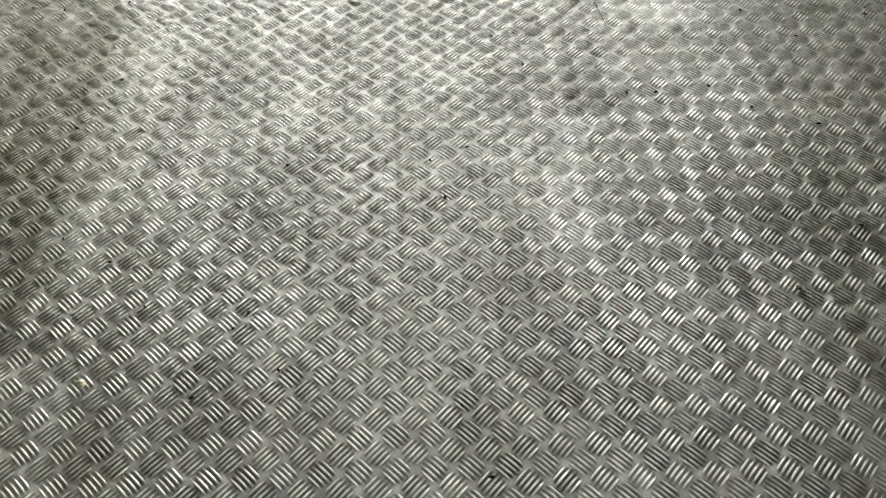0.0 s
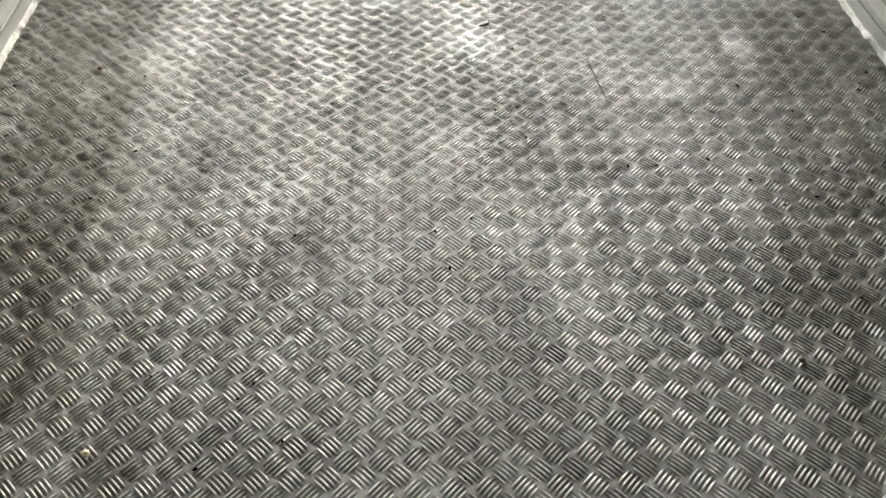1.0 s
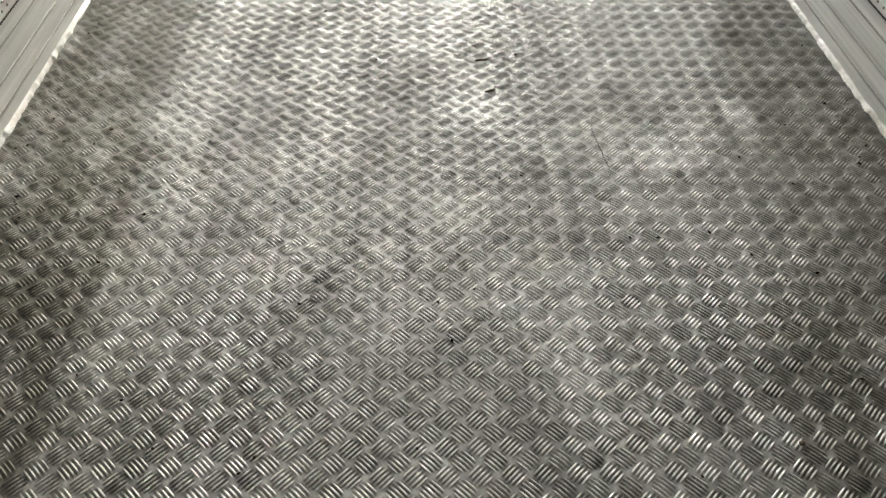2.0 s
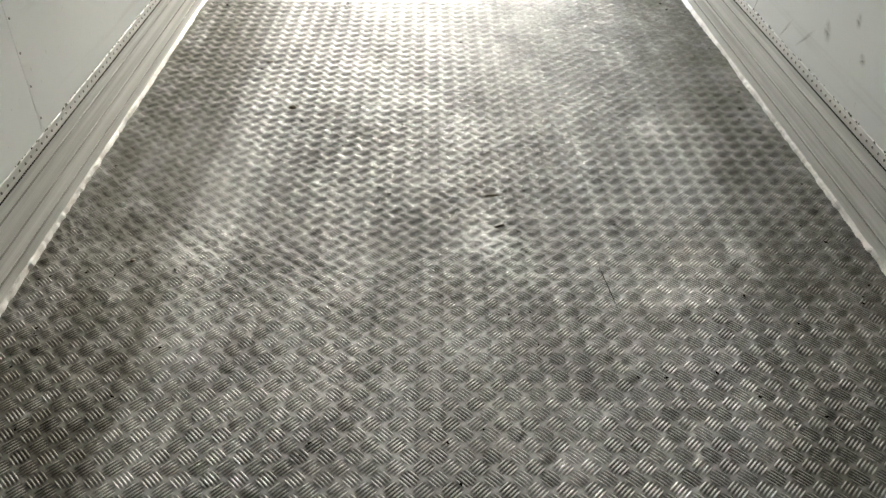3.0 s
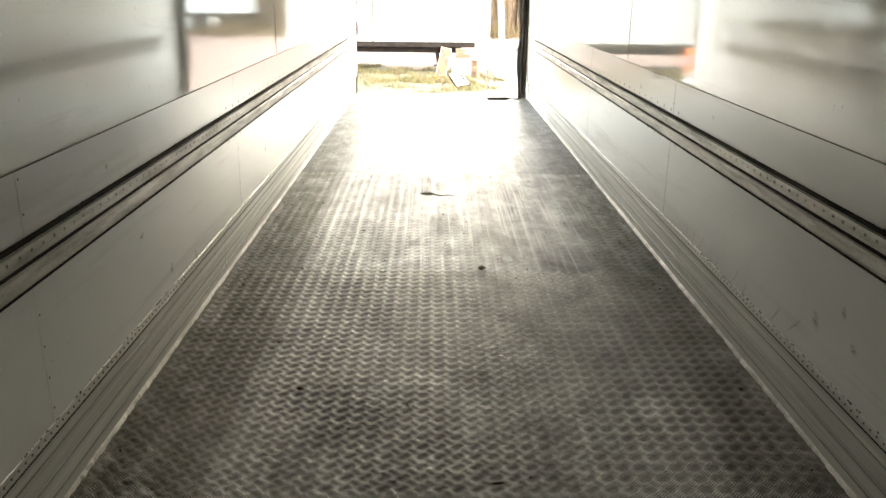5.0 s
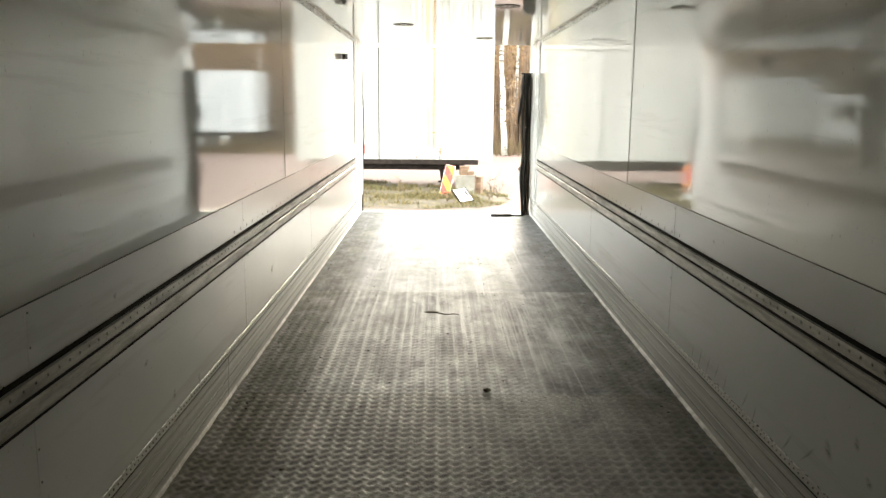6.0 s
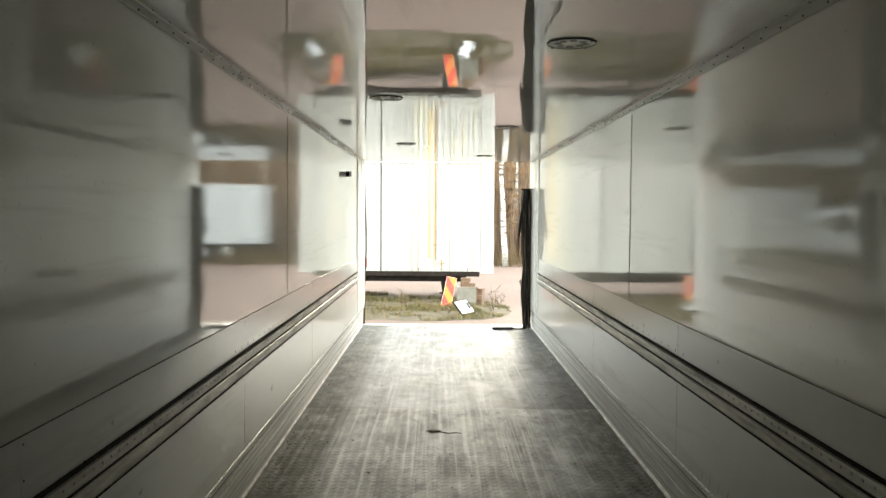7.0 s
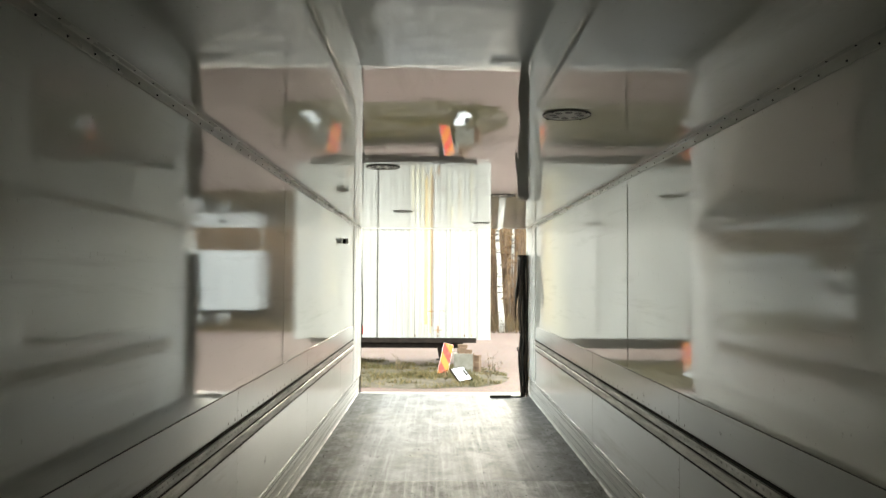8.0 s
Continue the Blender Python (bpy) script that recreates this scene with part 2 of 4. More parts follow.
def gravel():
    m, n, l, b = nodes_of("gravel")
    v = n.new("ShaderNodeTexVoronoi")
    v.inputs["Scale"].default_value = 38
    l.new(coords(n, l, (1, 1, 1)), v.inputs["Vector"])
    patch = noise_of(n, l, (0.35, 0.2, 1), 6, 0.6)
    grit = noise_of(n, l, (60, 60, 60), 3, 0.6)
    col = ramp(n, l, patch, [(0.3, (0.112, 0.071, 0.060)), (0.7, (0.152, 0.100, 0.083))])
    col = mix(n, l, 0.25, col, v.outputs["Color"], 'SOFT_LIGHT')
    col = mix(n, l, 0.3, col, ramp(n, l, grit, [(0.3, 0.2), (0.7, 0.8)]), 'OVERLAY')
    l.new(col, b.inputs["Base Color"])
    b.inputs["Roughness"].default_value = 0.9
    bump(n, l, b, v.outputs["Distance"], 0.6, 0.012)
    return m


M_WALL = glossy_panel("upper_wall_laminate", (0.885, 0.892, 0.84), 0.05, (1, 12.0, 0.45), (1, 1.1, 0.25), 0.00017, 0.00032, 2.4)
M_SHEET = glossy_panel("lower_wall_sheet", (0.885, 0.91, 0.91), 0.21, (1, 7.0, 0.8), (1, 0.9, 0.5), 0.00012, 0.0004, 1.95)
M_CEIL = glossy_panel("ceiling_laminate", (0.865, 0.87, 0.835), 0.010, (3.0, 11.0, 1), (0.7, 2.2, 1), 0.00034, 0.0004, 1.9)
M_POST = simple("painted_steel_post", (0.66, 0.67, 0.65), (0.78, 0.79, 0.77), 0.28, 0.0, (2, 2, 0.6))
M_TRIM = simple("white_trim", (0.62, 0.62, 0.575), (0.72, 0.72, 0.67), 0.25, 0.0, (3, 1, 3))
SCUFFS = ((0.10, -0.93, 0.13, 0.09, 0.9), (0.57, -1.18, 0.12, 0.10, 0.7), (-0.04, -0.57, 0.12, 0.08, 0.6), (-0.80, -1.00, 0.10, 0.13, 0.9), (-1.04, -0.73, 0.07, 0.06, 0.6),
          (0.86, -0.99, 0.06, 0.12, 0.8), (0.30, -1.61, 0.07, 0.05, 0.7), (-0.18, -1.52, 0.07, 0.04, 0.7), (0.28, -1.92, 0.10, 0.08, 0.5), (-0.07, 0.04, 0.08, 0.10, 0.5), (0.79, -0.19, 0.09, 0.14, 0.6))
FAR_SCUFFS = ((0.75, 2.44, 0.07, 0.5, 0.6), (0.60, 4.4, 0.05, 0.9, 0.5), (-0.57, 6.2, 0.2, 1.0, 0.5))
M_PLATE = tread_metal("tread_plate", (0.46, 0.46, 0.457), 0.62, 0.45, 1.0, 0.5, SCUFFS, depth=0.48)
M_BAR = tread_metal("tread_bar", (0.76, 0.755, 0.745), 0.45, 0.88, 0.06, 0.4, SCUFFS, 0.4, depth=0.45)
# the bluish tint of all far plates puts the sky's sheen into the colour
M_PLATE_WORN = tread_metal("worn_tread_plate", (0.42, 0.43, 0.445), 0.46, 0.5, 0.5, 1.0, FAR_SCUFFS, 0.0, 0.5, 0.62)
# smooth plates: colour darkened to hold down the glare by the open rear
M_PLATE_SMOOTH_DIMMED = tread_metal("smooth_worn_plate_dimmed", (0.165, 0.174, 0.187), 0.45, 0.6, 0.12, 1.0, FAR_SCUFFS, 0.0, 0.35, 0.4)
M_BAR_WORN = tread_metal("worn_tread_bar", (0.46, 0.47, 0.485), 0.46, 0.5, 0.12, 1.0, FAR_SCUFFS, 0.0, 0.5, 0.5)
M_BAR_SMOOTH_DIMMED = tread_metal("smooth_worn_bar_dimmed", (0.17, 0.179, 0.192), 0.45, 0.6, 0.05, 1.0, FAR_SCUFFS, 0.0, 0.35, 0.4)
M_KICK = simple("kick_rail_aluminium", (0.52, 0.52, 0.505), (0.90, 0.90, 0.88), 0.42, 0.5, (9, 0.45, 34), 0.35)
M_FLUTE = simple("grey_flute", (0.26, 0.255, 0.24), (0.42, 0.415, 0.40), 0.5, 0.5, (5, 0.6, 9))
M_RAIL = simple("cargo_rail_aluminium", (0.26, 0.25, 0.225), (0.58, 0.57, 0.53), 0.45, 0.5, (14, 3, 30), 0.4)
M_GROOVE = simple("dirty_groove", (0.014, 0.012, 0.009), (0.045, 0.036, 0.026), 0.85, 0.0, (6, 2, 6), ior=1.25)
M_RIVET = simple("rivet_steel", (0.10, 0.10, 0.09), (0.20, 0.19, 0.17), 0.5, 0.6, (20, 20, 20))
M_SEAL = simple("sealant", (0.46, 0.45, 0.42), (0.85, 0.84, 0.81), 0.6, 0.0, (9, 9, 9), 0.3)
M_BLACK = simple("black_rubber", (0.008, 0.007, 0.006), (0.024, 0.02, 0.016), 0.55, 0.0, (9, 9, 4), 0.2, 0.15, 1.3)
M_BROWN = simple("worn_rubber", (0.06, 0.038, 0.024), (0.19, 0.135, 0.095), 0.32, 0.0, (9, 9, 3), 0.2, 0.1)
M_DARK = simple("dark_steel", (0.009, 0.007, 0.006), (0.028, 0.020, 0.016), 0.8, 0.0, (5, 5, 5), ior=1.2)
M_LAMP_RIM = simple("lamp_rim", (0.09, 0.09, 0.088), (0.17, 0.17, 0.165), 0.4, 0.2, (9, 9, 9))
M_LAMP = simple("lamp_plate", (0.62, 0.62, 0.59), (0.76, 0.76, 0.72), 0.35, 0.0, (9, 9, 9))
M_RIB = ribbed_paint("container_paint")
M_RUST = simple("rusted_paint", (0.20, 0.095, 0.035), (0.42, 0.24, 0.10), 0.7, 0.0, (9, 9, 1.2), 0.3)
M_OCHRE = simple("ochre_stained_paint", (0.46, 0.30, 0.11), (0.54, 0.44, 0.26), 0.6, 0.0, (9, 9, 0.8), 0.3)
M_CREAM = simple("yellowed_paint", (0.47, 0.41, 0.27), (0.54, 0.52, 0.45), 0.6, 0.0, (9, 9, 0.6), 0.3)
M_SIGN = stripes("warning_bands", (0.45, 0.020, 0.008), (0.52, 0.14, 0.004), -52, 0.30)
M_SIGN_BACK = simple("sign_back", (0.35, 0.35, 0.34), (0.5, 0.5, 0.49), 0.45, 0.6)
M_WHITE = simple("white_plastic", (0.72, 0.73, 0.72), (0.84, 0.85, 0.84), 0.35, 0.0, (4, 4, 4))
M_LORRY = simple("road_soiled_paint", (0.38, 0.39, 0.39), (0.50, 0.51, 0.51), 0.4, 0.0, (1.5, 1.5, 0.6))
M_GREY = simple("grey_board", (0.15, 0.135, 0.11), (0.25, 0.23, 0.19), 0.7, 0.0, (4, 4, 4))
M_WOOD = simple("weathered_wood", (0.09, 0.05, 0.03), (0.22, 0.135, 0.085), 0.8, 0.0, (3, 3, 10), 0.35)
M_RED = simple("red_lens", (0.45, 0.02, 0.015), (0.6, 0.04, 0.03), 0.2, 0.0, (9, 9, 9))
M_TYRE = simple("tyre_rubber", (0.015, 0.015, 0.015), (0.04, 0.04, 0.04), 0.8, 0.0, (6, 6, 6))
M_GLASS = simple("dark_glass", (0.01, 0.012, 0.014), (0.02, 0.022, 0.025), 0.06, 0.0, (2, 2, 2), 0.02, 0.02)
M_BARK = birch_bark()
M_TWIG = leafage("autumn_twigs", (0.08, 0.05, 0.033), (0.16, 0.098, 0.06), (0.24, 0.15, 0.085))
M_LEAF = leafage("autumn_leaves", (0.13, 0.054, 0.020), (0.18, 0.090, 0.030), (0.16, 0.11, 0.036))
M_BRUSH = leafage("dry_brush", (0.045, 0.036, 0.017), (0.115, 0.074, 0.034), (0.17, 0.108, 0.05))
M_GRASS = leafage("grass_blades", (0.035, 0.048, 0.012), (0.115, 0.088, 0.030), (0.20, 0.135, 0.055))
M_SOIL = simple("patch_soil", (0.05, 0.040, 0.024), (0.105, 0.078, 0.052), 0.95, 0.0, (3, 3, 3), 0.4)
M_GRAVEL = gravel()


def soft_soot():
    m, n, l, b = nodes_of("soft_soot")
    c, ln = n.new("ShaderNodeTexCoord"), n.new("ShaderNodeVectorMath")
    ln.operation = 'LENGTH'
    l.new(c.outputs["Object"], ln.inputs[0])
    body = ramp(n, l, ln.outputs["Value"], [(0.1, 0.6), (0.95, 0.0)])
    grain = ramp(n, l, noise_of(n, l, (1, 1.6, 1.2), 6, 0.7), [(0.35, 0.0), (0.62, 1.0)])
    b.inputs["Base Color"].default_value = (0.10, 0.095, 0.08, 1)
    b.inputs["Roughness"].default_value = 0.7
    clear, both = n.new("ShaderNodeBsdfTransparent"), n.new("ShaderNodeMixShader")
    l.new(math_of(n, l, 'MULTIPLY', body, grain), both.inputs[0])
    l.new(clear.outputs[0], both.inputs[1])
    l.new(b.outputs[0], both.inputs[2])
    l.new(both.outputs[0], n["Material Output"].inputs[0])
    return m


M_SMUDGE = soft_soot()
M_LEAFBIT = simple("dry_leaf", (0.07, 0.058, 0.04), (0.18, 0.14, 0.095), 0.8, 0.0, (30, 30, 30))
M_STONE = simple("pebble_stone", (0.30, 0.27, 0.16), (0.62, 0.58, 0.40), 0.5, 0.0, (60, 60, 60))


# ---- building helpers ----
def mesh_object(name, verts, faces, material, parent=None, label="", smooth=False):
    me = bpy.data.meshes.new(name)
    me.from_pydata([tuple(v) for v in verts], [], faces)
    me.update()
    me.materials.append(material)
    if smooth:
        me.polygons.foreach_set("use_smooth", [True] * len(me.polygons))
    ob = new(name, me)
    if parent is not None:
        ob.parent = parent
    if label:
        tagged(ob, label)
    return ob


def part(name, bm, material, parent, label="", smooth=False):
    bmesh.ops.recalc_face_normals(bm, faces=bm.faces)
    me = bpy.data.meshes.new(name)
    bm.to_mesh(me)
    bm.free()
    me.materials.append(material)
    if smooth:
        me.polygons.foreach_set("use_smooth", [True] * len(me.polygons))
    ob = new(name, me)
    ob.parent = parent
    if label:
        tagged(ob, label)
    return ob


def empty(name, x=0.0, y=0.0, z=0.0, rz=0.0, **tags):
    ob = new(name)
    ob.matrix_basis = pose(x, y, z, 0, 0, rz)
    return tagged(ob, **tags)


def box(bm, x0, x1, y0, y1, z0, z1, bevel=0.0, m=None):
    r = bmesh.ops.create_cube(bm, size=1.0)
    vs = r["verts"]
    for v in vs:
        v.co = Vector(((x0 + x1) / 2 + v.co.x * (x1 - x0), (y0 + y1) / 2 + v.co.y * (y1 - y0), (z0 + z1) / 2 + v.co.z * (z1 - z0)))
    if m is not None:
        bmesh.ops.transform(bm, matrix=m, verts=vs)
    if bevel:
        bmesh.ops.bevel(bm, geom=list({e for v in vs for e in v.link_edges}), offset=bevel, segments=2, affect='EDGES', profile=0.7)
    return bm


def boxes(*rows, bevel=0.0):
    bm = bmesh.new()
    for r in rows:
        box(bm, *r, bevel=bevel)
    return bm


def extrude_profile(points, y0, y1, closed=True):
    """A profile in x and z drawn out along y."""
    n = len(points)
    verts = [(x, y0, z) for x, z in points] + [(x, y1, z) for x, z in points]
    faces = [(i, (i + 1) % n, n + (i + 1) % n, n + i) for i in range(n if closed else n - 1)]
    if closed:
        faces += [tuple(range(n))[::-1], tuple(range(n, 2 * n))]
    return verts, faces


def tube(bm, pts, radii, sides=6):
    """A round limb along points."""
    rings = []
    for i, p in enumerate(pts):
        p = Vector(p)
        d = (Vector(pts[min(i + 1, len(pts) - 1)]) - Vector(pts[max(i - 1, 0)])).normalized()
        a = d.orthogonal().normalized()
        b = d.cross(a)
        rings.append([bm.verts.new(p + radii[i] * (math.cos(k * math.tau / sides) * a + math.sin(k * math.tau / sides) * b)) for k in range(sides)])
    for r, s in zip(rings, rings[1:]):
        for k in range(sides):
            bm.faces.new((r[k], r[(k + 1) % sides], s[(k + 1) % sides], s[k]))
    bm.faces.new(rings[0][::-1])
    bm.faces.new(rings[-1])


def studs(places, radius, height, axis, sides=6):
    """Many small domed rivet heads at the places, standing out along the axis (a unit vector)."""
    ax = Vector(axis)
    a = ax.orthogonal().normalized()
    b = ax.cross(a)
    verts, faces = [], []
    for p in places:
        p, k0 = Vector(p), len(verts)
        for r, h in ((1.0, 0.0), (0.75, 0.7)):
            for k in range(sides):
                verts.append(p + ax * (h * height) + radius * r * (math.cos(k * math.tau / sides) * a + math.sin(k * math.tau / sides) * b))
        verts.append(p + ax * height)
        for k in range(sides):
            j = (k + 1) % sides
            faces.append((k0 + k, k0 + j, k0 + sides + j, k0 + sides + k))
            faces.append((k0 + sides + k, k0 + sides + j, k0 + 2 * sides))
    return verts, faces


# ---- the cargo box: inside 2.49 m wide, 2.46 m high ----
FRONT, REAR = -3.62, 9.0
HALF, HIGH = 1.243, 2.455
PITCH = 2.45

floor = tagged(mesh_object("floor", *extrude_profile([(-1.36, -0.16), (1.36, -0.16), (1.36, -0.006), (-1.36, -0.006)], FRONT, REAR), M_DARK),
               "worn aluminium tread plate floor of a cargo box", "floor", kind="structure")


def wall(side, name):
    s = side
    x0, x1 = HALF * s, 1.36 * s
    w = tagged(mesh_object(name, *extrude_profile([(x0, 0.272), (1.281 * s, 0.272), (1.281 * s, -0.006), (x1, -0.006), (x1, HIGH + 0.10), (x0, HIGH + 0.10)], FRONT, REAR), M_WALL),
               "glossy off-white laminate side wall of a cargo box", "wall", kind="structure")
    return w


wall_left = wall(-1, "wall_left")
wall_right = wall(1, "wall_right")
ceiling = tagged(mesh_object("ceiling", *extrude_profile([(-HALF, HIGH), (HALF, HIGH), (HALF, HIGH + 0.10), (-HALF, HIGH + 0.10)], FRONT, REAR), M_CEIL),
                 "glossy off-white ceiling with wavy reflections", "ceiling", kind="structure")
# never in view; set close and pale so it throws light back inside
wall_front = tagged(mesh_object("wall_front", *extrude_profile([(-1.36, -0.16), (1.36, -0.16), (1.36, HIGH + 0.10), (-1.36, HIGH + 0.10)], FRONT - 0.08, FRONT), M_SHEET),
                    "unseen plain off-white front wall closing the cargo box, set close to bounce light", "wall", kind="structure")

SHEET_TOP = 1.067
SEAMS = {-1: -0.80, 1: 1.55}
UPPER = {-1: 2.98, 1: 2.75}


def side_lining(s, parent):
    """Lower sheets, kick rail, cargo rail, rivets, seams and sealant of one side."""
    face = HALF - 0.003
    y = SEAMS[s] - PITCH * 2
    rivets = []
    while y < REAR - 1.1:
        a, b = max(y + 0.0012, FRONT), min(y + PITCH - 0.0012, 7.95)
        if b > FRONT + 0.1:
            bm = boxes((face * s - 0.003, face * s + 0.003, a, b, 0.275, SHEET_TOP))
            part("lining_sheet", bm, M_SHEET, parent, "matt grey-white lower lining sheet")
            if a > FRONT + 0.1:
                part("sheet_joint", boxes((face * s - 0.0033, face * s, a - 0.0042, a - 0.0001, 0.306, SHEET_TOP)), M_GROOVE if s < 0 else M_RIVET, parent, "thin dark joint between sheets")
            for k in range(8):
                z = 0.345 + 0.1 * k
                if not 0.735 < z < 0.90:
                    rivets.append(((face - 0.003) * s, a + 0.013, z))
        y += PITCH
    for z0, z1 in ((0.893, 0.912), (0.716, 0.733)):
        bm = bmesh.new()
        for k in range(40):
            y0 = 1.45 + 0.145 * k
            long_ = 0.55 + 0.45 * noise.noise((k * 1.7, s * 3.0, z0 * 9))
            box(bm, (face - 0.0032) * s - 0.0006, (face - 0.0032) * s + 0.0006, y0 - 0.004, y0 + 0.004, z1 - (z1 - z0) * long_, z1)
            rivets.append(((face - 0.003) * s, y0, z1))
        tagged(part("screw_stains", bm, M_GROOVE, parent), kind="stuff")
    rivets = [r for r in rivets if FRONT < r[1] < 7.9]
    tagged(mesh_object("sheet_rivets", *studs(rivets, 0.0042, 0.002, (-s, 0, 0)), M_RIVET, parent), kind="stuff")
    # joint of the upper laminate
    yy = UPPER[s]
    part("joint_strip", boxes((face * s - 0.0003, face * s + 0.003, yy - 0.0006, yy + 0.0006, SHEET_TOP + 0.01, HIGH - 0.075)), M_TRIM, parent, "thin pale joint in the laminate")
    part("edge_joint", boxes((face * s - 0.0034, face * s + 0.003, FRONT, 7.95, SHEET_TOP + 0.0004, SHEET_TOP + 0.0022)), M_RIVET, parent, "dark sealed joint above the lower sheets")
    # rear post
    part("rear_post", boxes((1.2575 * s - 0.0245, 1.2575 * s + 0.0245, 7.96, REAR + 0.02, 0.306, HIGH - 0.002), bevel=0.002), M_POST, parent, "painted steel post at the open rear")
    # kick rail: a stepped extrusion
    prof = [(1.2372, 0.302), (1.2350, 0.3005), (1.2345, 0.268), (1.2400, 0.262), (1.2520, 0.258), (1.2530, 0.205), (1.2524, 0.203), (1.2526, 0.190),
            (1.2538, 0.188), (1.2555, 0.128), (1.2548, 0.126), (1.2550, 0.112), (1.2565, 0.109), (1.2585, 0.062), (1.2575, 0.060), (1.2578, 0.050), (1.2600, 0.046), (1.2640, 0.001), (1.2800, 0.001), (1.2800, 0.305)]
    cut = {-1: 1.283, 1: 1.229}[s]
    ends = [FRONT, cut - 3.0, cut, cut + 3.0, cut + 6.0, 8.995]
    for a, b in zip(ends, ends[1:]):
        v, f = extrude_profile([(x * s, z) for x, z in prof], a + 0.002, b - 0.002)
        mesh_object("kick_rail", v, f if s < 0 else [q[::-1] for q in f], M_KICK, parent, "scuffed ribbed aluminium kick rail")
    dots = [(1.2345 * s, FRONT + 0.02 + 0.039 * k, 0.285) for k in range(340)]
    tagged(mesh_object("kick_rail_rivets", *studs(dots, 0.0048, 0.003, (-s, 0, 0)), M_RIVET, parent), kind="stuff")
    # dark strip painted in for the shade under the rail's flange
    part("rail_shade_strip", boxes((1.2355 * s - 0.002, 1.2355 * s + 0.002, FRONT, 8.9, 0.2625, 0.267)), M_GROOVE, parent)
    for z, x in ((0.202, 1.2527), (0.125, 1.2550), (0.060, 1.2578)):
        part("rail_flute", boxes((x * s - 0.0012, x * s + 0.0012, FRONT, 8.98, z - 0.003, z + 0.003)), M_FLUTE, parent, "dark flute in the kick rail")
    # sealant bead where the rail meets the floor
    rng = random.Random(5 + s)
    verts, faces, n = [], [], 700
    for i in range(n + 1):
        yy = FRONT + (8.95 - FRONT) * i / n
        w = 0.011 + (0.006 if s > 0 and 0.9 < yy < 3.6 else 0.0) + 0.007 * noise.noise((yy * 3, s, 0)) + rng.uniform(-0.0035, 0.0035)
        h = 0.009 + 0.004 * noise.noise((yy * 5, s, 4)) + rng.uniform(-0.002, 0.002)
        verts += [(1.2645 * s, yy, h + 0.008), ((1.2635 - w * 0.5) * s, yy, h), ((1.2640 - w) * s, yy, -0.001)]
    for i in range(n):
        for k in (0, 1):
            q = (3 * i + k, 3 * i + k + 1, 3 * i + k + 4, 3 * i + k + 3)
            faces.append(q if s > 0 else q[::-1])
    mesh_object("sealant_bead", verts, faces, M_SEAL, parent, "ragged pale sealant bead along the floor")
    # crumbs of dirt that stick along the rails
    for name, zc, xc, count, y_from, y_to in (("rail_dirt", 0.8845, 1.2335, 420, -2.5, 7.9), ("rail_dirt", 0.7395, 1.2362, 300, 0.5, 7.9), ("rail_dirt", 0.303, 1.2358, 420, -1.0, 7.9)):
        verts, faces = [], []
        for _ in range(count):
            yy, r = rng.uniform(y_from, y_to), rng.uniform(0.002, 0.0065)
            drop = (zc + (-0.003 if zc > 0.5 else 0.0) + rng.gauss(0, 0.0022), xc - rng.uniform(0, 0.002))
            k = len(verts)
            for dy, dz_, dx in ((-1.6, 0, 0), (1.6, 0, 0), (0, -0.5, 0), (rng.uniform(-0.6, 0.6), rng.uniform(0.5, 1.1), 0), (0, 0.1, -0.8)):
                verts.append(((drop[1] + dx * r * 0.5) * s, yy + dy * r, drop[0] + dz_ * r))
            for q in ((0, 2, 4), (2, 1, 4), (1, 3, 4), (3, 0, 4)):
                faces.append(tuple(k + i for i in q))
        tagged(mesh_object(name, verts, faces, M_GROOVE, parent), kind="stuff")
    # cargo rail with a row of slots
    dz = -0.003
    rail = [(1.2395, 0.886), (1.2340, 0.884), (1.2310, 0.874), (1.2380, 0.868), (1.2380, 0.820), (1.2380, 0.806), (1.2290, 0.800), (1.2270, 0.760), (1.2300, 0.750), (1.2395, 0.747)]
    for a, b in zip([FRONT, -2.2, 0.9, 4.0], [-2.2, 0.9, 4.0, 7.95]):
        v, f = extrude_profile([(x * s, z + dz) for x, z in rail], a + 0.001, b - 0.001)
        mesh_object("cargo_rail", v, f if s < 0 else [q[::-1] for q in f], M_RAIL, parent, "grubby aluminium cargo rail")
    part("rail_groove", boxes((1.2330 * s - 0.004, 1.2330 * s + 0.004, FRONT, 7.94, 0.8715 + dz, 0.8864 + dz)), M_GROOVE, parent, "black dirt-filled groove")
    part("rail_groove", boxes((1.2372 * s - 0.002, 1.2372 * s + 0.002, FRONT, 7.94, 0.797 + dz, 0.8235 + dz)), M_GROOVE, parent, "black dirt-filled groove")
    part("rail_groove", boxes((1.2335 * s - 0.005, 1.2335 * s + 0.005, FRONT, 7.94, 0.7415 + dz, 0.7465 + dz)), M_GROOVE, parent, "black dirt-filled groove")
    bm_rows = [(1.2260, 1.2365, FRONT, 7.94, 0.8525, 0.8655), (1.2260, 1.2365, FRONT, 7.94, 0.8225, 0.8425)]
    verts, faces = [], []

    def add(x0, x1, y0, y1, z0, z1):
        k = len(verts)
        verts.extend([(x * s, yy, z + dz) for x in (x0, x1) for yy in (y0, y1) for z in (z0, z1)])
        for q in ((0, 1, 3, 2), (4, 6, 7, 5), (0, 4, 5, 1), (2, 3, 7, 6), (0, 2, 6, 4), (1, 5, 7, 3)):
            faces.append(tuple(k + i for i in (q if s > 0 else q[::-1])))

    for r in bm_rows:
        add(*r)
    k = 0
